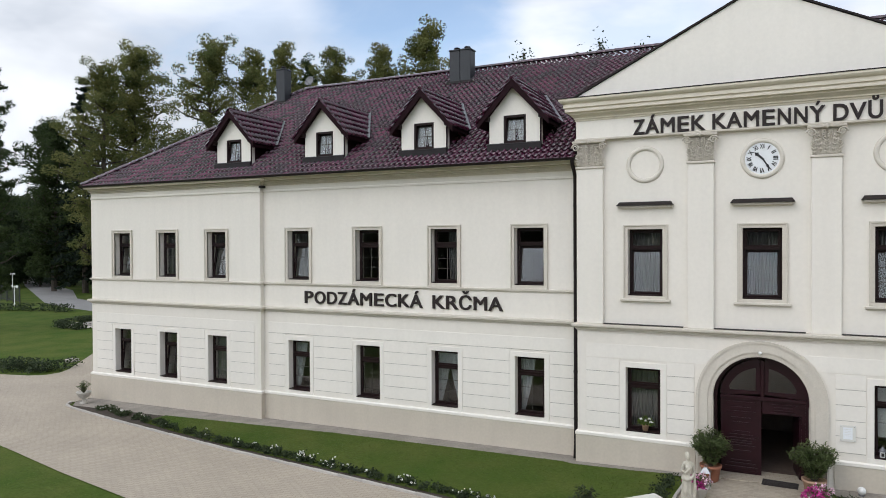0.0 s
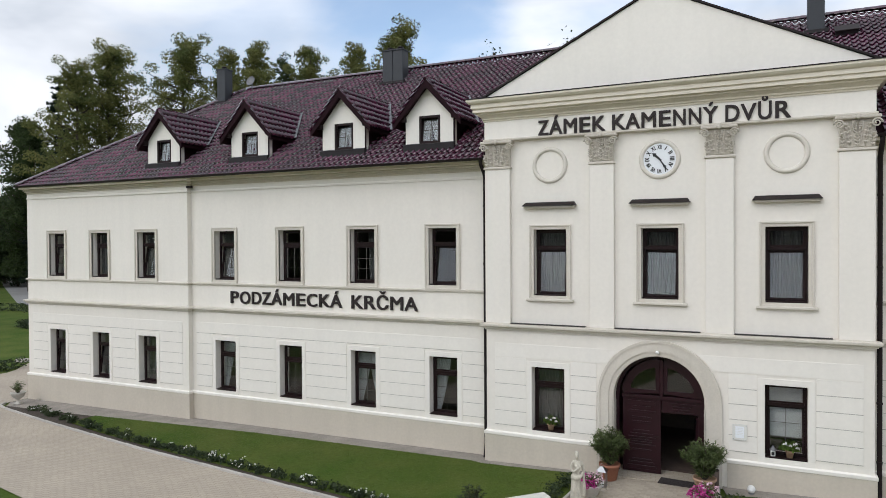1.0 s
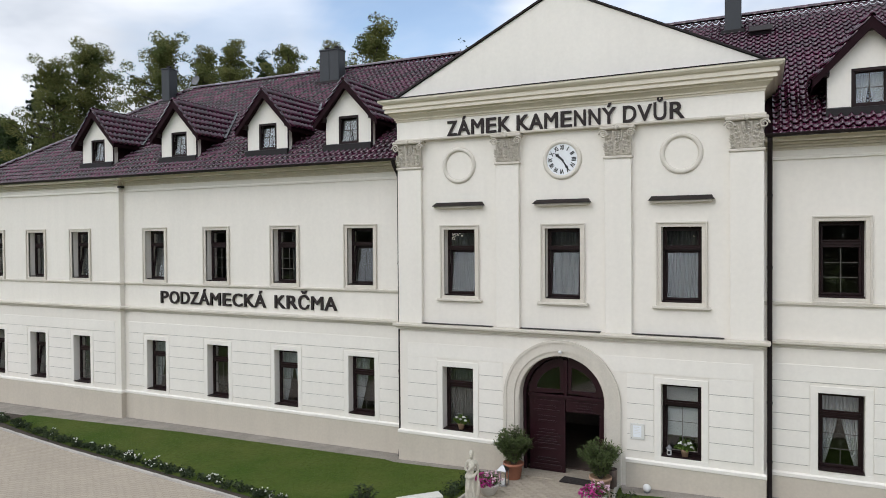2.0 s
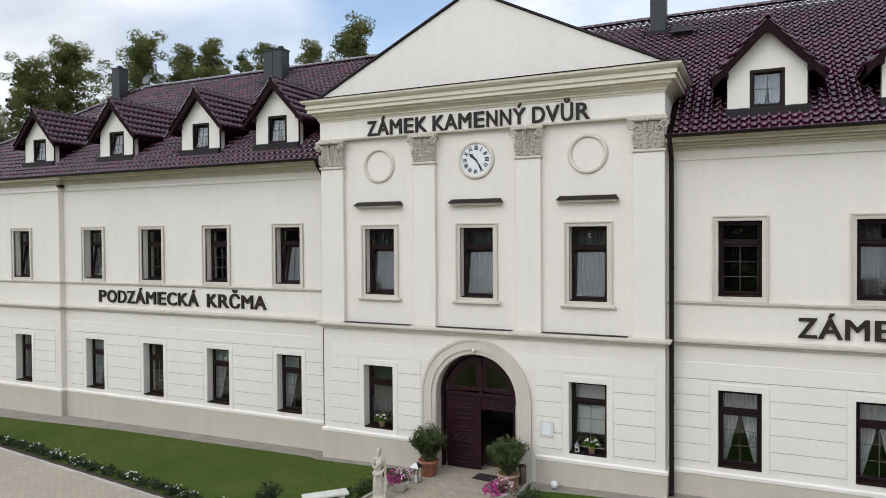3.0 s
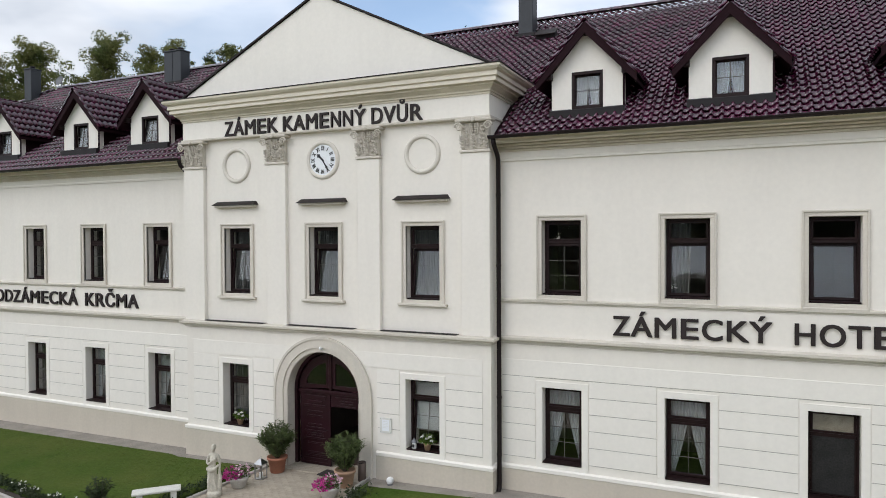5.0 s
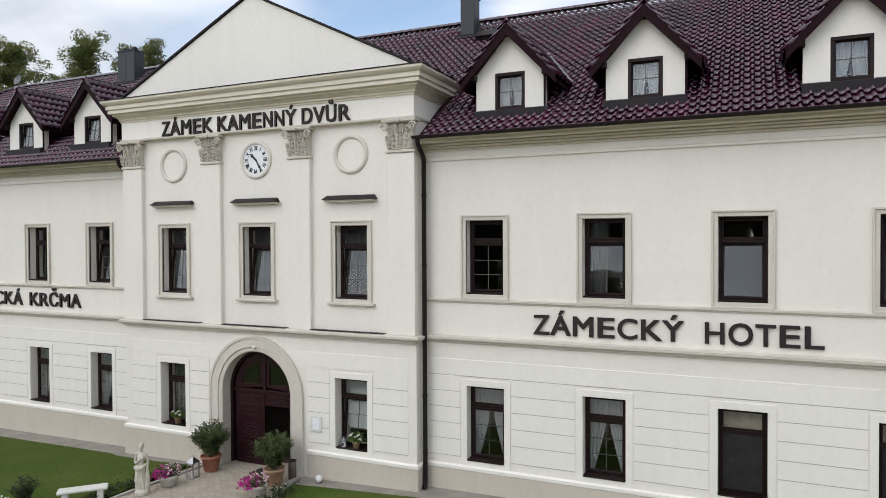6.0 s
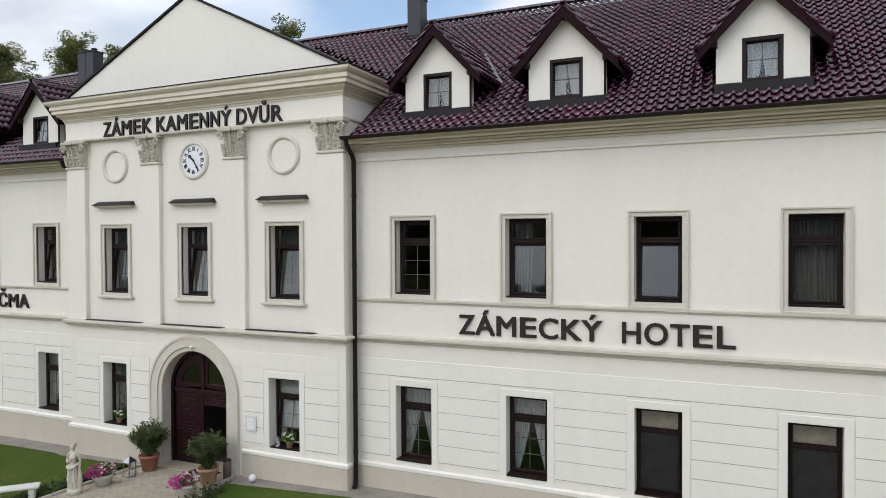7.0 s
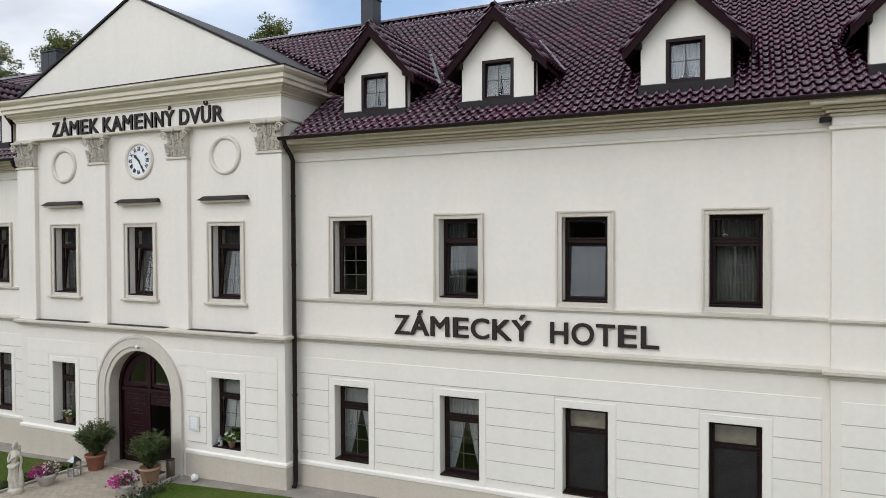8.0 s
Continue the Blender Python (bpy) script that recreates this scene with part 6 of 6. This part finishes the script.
def sill_flowers(x, y, z, seed, label):
    ob = thing("window_flowerpot", x, y, z, label, "flowerpot", "flowerpots on the window ledges")
    shade_smooth(part("pot", lathe(bmesh.new(), [(0.07, 0.0), (0.095, 0.14), (0.105, 0.145), (0.105, 0.175), (0.09, 0.178), (0.02, 0.16)], 18), TERRA_PALE, ob))
    rnd = random.Random(seed)
    vs, fs = [], []
    for _ in range(240):
        q = Vector((rnd.gauss(0, 1.3), rnd.gauss(0, 0.8), abs(rnd.gauss(0, 0.7)))).normalized() * rnd.uniform(0.05, 0.24)
        leaf_quads(vs, fs, q + Vector((0, 0, 0.19)), 0.075, rnd)
    part("foliage", loose_mesh("foliage", vs, fs, LEAF_POT), None, ob)
    for cx, cz in ((-0.10, 0.34), (0.12, 0.36), (0.02, 0.30), (0.17, 0.27)):
        vs, fs = [], []
        blossoms(vs, fs, Vector((cx, -0.10, cz)), 0.035, 12, 0.04, rnd)
        part("blossom", loose_mesh("blossom", vs, fs, WHITE_PETAL), None, ob)
    return ob


LEAF_POT = leaf_material("light_green_pot_leaves", (0.12, 0.19, 0.03), (0.08, 0.13, 0.03), 0.3)
sill_flowers(-2.98, YR + 0.07, LOW[0] + 0.036, 31, "clay pot of white flowers on the window ledge")
sill_flowers(3.05, YR + 0.07, LOW[0] + 0.036, 32, "clay pot of white flowers on the window ledge")
jar = thing("small_lantern", 2.68, YR + 0.06, LOW[0] + 0.036, "small white ledge lantern with a pointed roof", "lantern")
part("body", lathe(bmesh.new(), [(0.055, 0.0), (0.06, 0.02), (0.055, 0.14), (0.05, 0.15)], 14), WHITE, jar)
part("roof", lathe(bmesh.new(), [(0.085, 0.15), (0.08, 0.165), (0.02, 0.24), (0.01, 0.26)], 14), METAL_GREY, jar)
part("opening", boxed(-0.03, 0.03, -0.062, -0.04, 0.03, 0.11, 0.004), INK, jar)

# urn with a small shrub at the corner of the house
urn = thing("stone_urn", -25.5, -0.66, ground_z(-25.5) + 0.012, "pale stone urn with a small shrub at the house corner", "urn")
urn.scale = (0.70, 0.70, 0.70)
shade_smooth(part("bowl", lathe(bmesh.new(), [(0.22, 0.0), (0.22, 0.06), (0.10, 0.10), (0.08, 0.24), (0.12, 0.30), (0.30, 0.42), (0.36, 0.56), (0.42, 0.66), (0.42, 0.70), (0.37, 0.70), (0.33, 0.64), (0.05, 0.62)], 26), STONE_POT, urn))
bm, vs, fs = shrub(0.75, 0.42, 26, 16, 12, 0.13, 0.026)
part("stem", bm, BARK, urn, at=pose(0, 0, 0.62))
part("foliage", loose_mesh("foliage", vs, fs, LEAF_OLEANDER), None, urn, at=pose(0, 0, 0.62))
shr = thing("garden_shrub", -3.68, -4.06, ground_z(-3.7) + 0.03, "small dark shrub in the lawn's edge bed", "shrub")
bm, vs, fs = shrub(0.72, 0.36, 30, 22, 14, 0.10, 0.022)
part("stem", bm, BARK, shr)
part("foliage", loose_mesh("foliage", vs, fs, LEAF_BED), None, shr)

# planting along the kerb and the far borders: too many to count
rnd = random.Random(77)
vs, fs, wv, wf = [], [], [], []
inner_edge = [(-24.2, -1.22), (-20.6, -1.98), (-18.4, -2.46), (-15.3, -3.03), (-10.65, -3.70), (-8.0, -4.08), (-5.0, -4.50), (-2.8, -4.74)]
for a, b in run_of(inner_edge, 0.17):
    p = a.lerp(b, rnd.random()) + Vector((rnd.gauss(0, 0.06), rnd.uniform(0.08, 0.32)))
    if rnd.random() < 0.12:
        continue
    h, r = rnd.uniform(0.06, 0.22), rnd.uniform(0.10, 0.17)
    c = Vector((p.x, p.y, ground_z(p.x) + 0.04))
    for _ in range(int(130 * r / 0.2)):
        q = Vector((rnd.gauss(0, 0.5) * r, rnd.gauss(0, 0.5) * r, rnd.uniform(0, 1) * h))
        leaf_quads(vs, fs, c + q, 0.075, rnd)
    if rnd.random() < 0.24:
        for _ in range(rnd.randint(2, 6)):
            q = Vector((rnd.gauss(0, 0.55) * r, rnd.gauss(0, 0.55) * r, h * rnd.uniform(0.8, 1.35)))
            for _ in range(4):
                leaf_quads(wv, wf, c + q + Vector((rnd.gauss(0, 0.014), rnd.gauss(0, 0.014), rnd.gauss(0, 0.01))), 0.05, rnd)
tagged(part("bed_plants", loose_mesh("bed_plants", vs, fs, LEAF_BED), None), "low green bedding plants along the kerb", "plants", kind="stuff")
tagged(part("bed_flowers", loose_mesh("bed_flowers", wv, wf, WHITE_PETAL), None), "small white flowers along the kerb", "flowers", kind="stuff")
vs, fs = [], []
for a, b in run_of([(-2.3, -4.2), (-2.25, -2.6), (-2.1, -0.7)], 0.2):
    c = Vector(((a.x + b.x) / 2 - rnd.uniform(0.0, 0.22), (a.y + b.y) / 2, ground_z(a.x) + 0.03))
    for _ in range(60):
        leaf_quads(vs, fs, c + Vector((rnd.gauss(0, 0.10), rnd.gauss(0, 0.10), rnd.uniform(0, 0.16))), 0.07, rnd)
for a, b in run_of([(1.75, -1.1), (1.95, -2.4), (2.1, -4.2)], 0.2):
    c = Vector(((a.x + b.x) / 2 + rnd.uniform(-0.05, 0.25), (a.y + b.y) / 2, ground_z(a.x) + 0.03))
    for _ in range(90):
        leaf_quads(vs, fs, c + Vector((rnd.gauss(0, 0.13), rnd.gauss(0, 0.12), rnd.uniform(0, 0.20))), 0.07, rnd)
for a, b in run_of([(-37.5, 3.4), (-35.5, 3.3), (-34.2, 3.9), (-34.2, 4.8)], 0.3):
    c = Vector(((a.x + b.x) / 2, (a.y + b.y) / 2 + rnd.gauss(0, 0.25), ground_z(-35) + 0.0))
    for _ in range(130):
        leaf_quads(vs, fs, c + Vector((rnd.gauss(0, 0.3), rnd.gauss(0, 0.3), rnd.uniform(0, 0.55))), 0.14, rnd)
for a, b in run_of([(-75, 21.5), (-68, 24.0), (-62, 25.2)], 0.5):
    c = Vector(((a.x + b.x) / 2, (a.y + b.y) / 2 + rnd.gauss(0, 0.3), ground_z(-40)))
    for _ in range(60):
        leaf_quads(vs, fs, c + Vector((rnd.gauss(0, 0.35), rnd.gauss(0, 0.3), rnd.uniform(0, 0.75))), 0.2, rnd)
tagged(part("border_plants", loose_mesh("border_plants", vs, fs, LEAF_BED), None), "low dark green border planting", "plants", kind="stuff")

# grass blades on the nearer lawns
GRASS_BLADE = leaf_material("grass_blades", (0.064, 0.112, 0.017), (0.108, 0.134, 0.031), 0.06)


def inside(p, poly):
    hit = False
    for (x0, y0), (x1, y1) in zip(poly, poly[1:] + poly[:1]):
        if (y0 > p[1]) != (y1 > p[1]) and p[0] < (x1 - x0) * (p[1] - y0) / (y1 - y0) + x0:
            hit = not hit
    return hit


FRONT_LAWN = [(-24.0, -5.8), (-18.3, -7.0), (-14.9, -7.65), (-9.0, -8.8), (-3.0, -9.9), (-3, -12), (-24, -12)]
vs, fs = [], []
for poly, n, hgt in ((LAWN_HOUSE, 36000, 0.013), (LAWN_RIGHT, 8000, 0.013), (FRONT_LAWN, 16000, 0.018)):
    lo = [min(p[i] for p in poly) for i in (0, 1)]
    hi = [max(p[i] for p in poly) for i in (0, 1)]
    if poly is LAWN_RIGHT:
        hi[0] = 9.0
    up = 0.03 if poly in (LAWN_HOUSE, LAWN_RIGHT) else -0.03
    for _ in range(n):
        p = (rnd.uniform(lo[0], hi[0]), rnd.uniform(lo[1], hi[1]))
        if not inside(p, poly):
            continue
        a = rnd.uniform(0, math.pi)
        w = 0.012 + hgt * 0.12
        z = ground_z(p[0]) + up
        k = len(vs)
        vs += [(p[0] - w * math.cos(a), p[1] - w * math.sin(a), z), (p[0] + w * math.cos(a), p[1] + w * math.sin(a), z), (p[0] + rnd.gauss(0, 0.025), p[1] + rnd.gauss(0, 0.025), z + hgt * rnd.uniform(0.5, 1.2))]
        fs.append((k, k + 1, k + 2))
tagged(part("grass_blades", loose_mesh("grass_blades", vs, fs, GRASS_BLADE), None), "short blades of mown lawn grass", "grass", kind="stuff")

# ---------------------------------------------------------------- far left of the park: pebble bed, fence, lamps
PEBBLE = material("pale_pebbles", (0.46, 0.42, 0.37), 0.9, 0.3, 2.0, 20.0, 0.5, 30.0, per_island=0.25)
oval = [(-49.9 + 3.1 * math.cos(a) + 1.0 * math.sin(a), 19.5 + 3.0 * math.sin(a)) for a in [radians(q) for q in range(0, 360, 15)]]
tagged(part("rock_garden", sheet(oval, 0.02), PEBBLE), "oval pebble bed with pale stones on the lawn", "rock garden", kind="structure")
rnd = random.Random(9)
for i in range(26):
    a, r = rnd.uniform(0, 2 * math.pi), math.sqrt(rnd.random())
    x, y, q = -49.9 + 2.7 * r * math.cos(a), 19.5 + 2.5 * r * math.sin(a), rnd.uniform(0.15, 0.42)
    bm = lathe(bmesh.new(), [(0.5, -0.2), (0.95, 0.05), (1.0, 0.3), (0.6, 0.6), (0.1, 0.68)], 9)
    for v in bm.verts:
        v.co *= q * (1 + 0.25 * noise.noise(v.co * 1.3 + Vector((i * 3.1, 0, 0))))
    ob = new("garden_stone", mesh_of("garden_stone", bm, PEBBLE))
    ob.matrix_basis = pose(x, y, ground_z(x) + 0.02, 0, 0, rnd.uniform(0, 360))
    tagged(ob, "pale rounded stone in the pebble bed", "stone", "stones in the pebble bed")
vs, fs = [], []
for i in range(40):
    a = rnd.uniform(radians(150), radians(290))
    c = Vector((-49.9 + 3.5 * math.cos(a), 19.5 + 3.1 * math.sin(a), ground_z(-50)))
    for _ in range(50):
        leaf_quads(vs, fs, c + Vector((rnd.gauss(0, 0.3), rnd.gauss(0, 0.3), rnd.uniform(0, 0.5))), 0.16, rnd)
tagged(part("rock_garden_plants", loose_mesh("rock_garden_plants", vs, fs, LEAF_BED), None), "low dark plants round the pebble bed", "plants", kind="stuff")

FENCE = material("dark_fence_metal", (0.03, 0.032, 0.034), 0.6, 0.2, 4.0, 30.0, 0.0)
fence = thing("park_fence", -80.7, 30.4, ground_z(-80), "dark metal park fence beside the road", "fence", rz=-14)
post_mesh = mesh_of("post", boxed(-0.05, 0.05, -0.05, 0.05, -0.1, 1.9, 0.01), FENCE)
bar_mesh = mesh_of("bar", boxed(-0.02, 0.02, -0.015, 0.015, 0.12, 1.78), FENCE)
for i in range(6):
    part("post", post_mesh, None, fence, at=pose(-6 + 2.0 * i, 0, 0))
for i in range(48):
    part("bar", bar_mesh, None, fence, at=pose(-5.9 + 0.21 * i, 0, 0))
for z in (0.2, 1.65):
    part("rail", boxed(-6, 4, -0.02, 0.02, z, z + 0.05), FENCE, fence)
for x, y, h in ((-73.6, 26.8, 2.2), (-99.9, 43.1, 2.4)):
    lamp = thing("street_lamp", x, y, ground_z(x), "small white double-headed park lamp", "street lamp", "park lamps")
    part("pole", lathe(bmesh.new(), [(0.10, -0.05), (0.10, 0.25), (0.05, 0.3), (0.045, h - 0.1), (0.03, h)], 12), WHITE, lamp)
    part("arm", boxed(-0.42, 0.42, -0.025, 0.025, h - 0.09, h - 0.04, 0.008), WHITE, lamp)
    for s in (-1, 1):
        part("lamp_head", lathe(bmesh.new(), [(0.09, h - 0.24), (0.15, h - 0.10), (0.12, h + 0.02), (0.03, h + 0.06)], 12, s * 0.42, 0), WHITE, lamp)
stone = new("lawn_stone", mesh_of("lawn_stone", lathe(bmesh.new(), [(0.3, -0.05), (0.42, 0.05), (0.36, 0.16), (0.08, 0.2)], 9), PEBBLE))
stone.matrix_basis = pose(-35.9, 6.3, ground_z(-36) - 0.03)
tagged(stone, "flat pale stone on the lawn", "stone")

# satellite dish by the ridge
dish = thing("satellite_dish", -19.2, 6.5, RIDGE_Z - 0.05, "grey satellite dish behind the ridge", "satellite dish")
bm = lathe(bmesh.new(), [(0.02, 0.0), (0.18, 0.03), (0.30, 0.09), (0.29, 0.10), (0.17, 0.045), (0.02, 0.02)], 22)
bmesh.ops.rotate(bm, verts=bm.verts, matrix=Matrix.Rotation(radians(72), 3, "X"))
part("reflector", bm, METAL_GREY, dish, at=pose(0, 0, 0.40) @ Matrix.Diagonal((0.8, 0.8, 0.8, 1)))
part("mast", tube(bmesh.new(), [(0, 0.05, -0.3), (0, 0.05, 0.5)], 0.025, 8), METAL_GREY, dish)
part("feed_arm", tube(bmesh.new(), [(0, 0.0, 0.25), (0, -0.35, 0.40)], 0.012, 6), METAL_GREY, dish)

# ---------------------------------------------------------------- pavers of the entrance path
PAVER = material("paving_block", (0.40, 0.345, 0.272), 0.9, 0.12, 2.0, 30.0, 0.2, 60.0, per_object=0.09)
PAVER_REST = material("paving_block_joined", (0.40, 0.345, 0.272), 0.9, 0.12, 2.0, 30.0, 0.2, 60.0, per_island=0.09)
PW, PD = 0.24, 0.12
paver = mesh_of("paver", boxed(-PW / 2 + 0.004, PW / 2 - 0.004, -PD / 2 + 0.004, PD / 2 - 0.004, -0.03, 0.012, 0.004), PAVER)
PATH_AREA = [(-1.70, -0.26), (1.40, -0.14), (1.42, -0.75), (1.72, -2.2), (1.90, -4.5), (-1.98, -4.5), (-1.95, -2.8)]
cells = []
row = 0
y = -0.2
while y > -4.5:
    x = -2.1 + (PW / 2 if row % 2 else 0)
    while x < 2.0:
        if all(inside((x + dx, y + dy), PATH_AREA) for dx in (-PW / 2, PW / 2) for dy in (-PD / 2, PD / 2)):
            cells.append((x, y))
        x += PW
    y -= PD
    row += 1
for x, y in cells[:300]:
    part("paver", paver, None, pavement, at=pose(x, y, ground_z(x)))
bm = bmesh.new()
for x, y in cells[300:]:
    z = ground_z(x)
    box(bm, x - PW / 2 + 0.004, x + PW / 2 - 0.004, y - PD / 2 + 0.004, y + PD / 2 - 0.004, z - 0.03, z + 0.012)
tagged(part("paver_field", bm, PAVER_REST, pavement), kind="stuff")
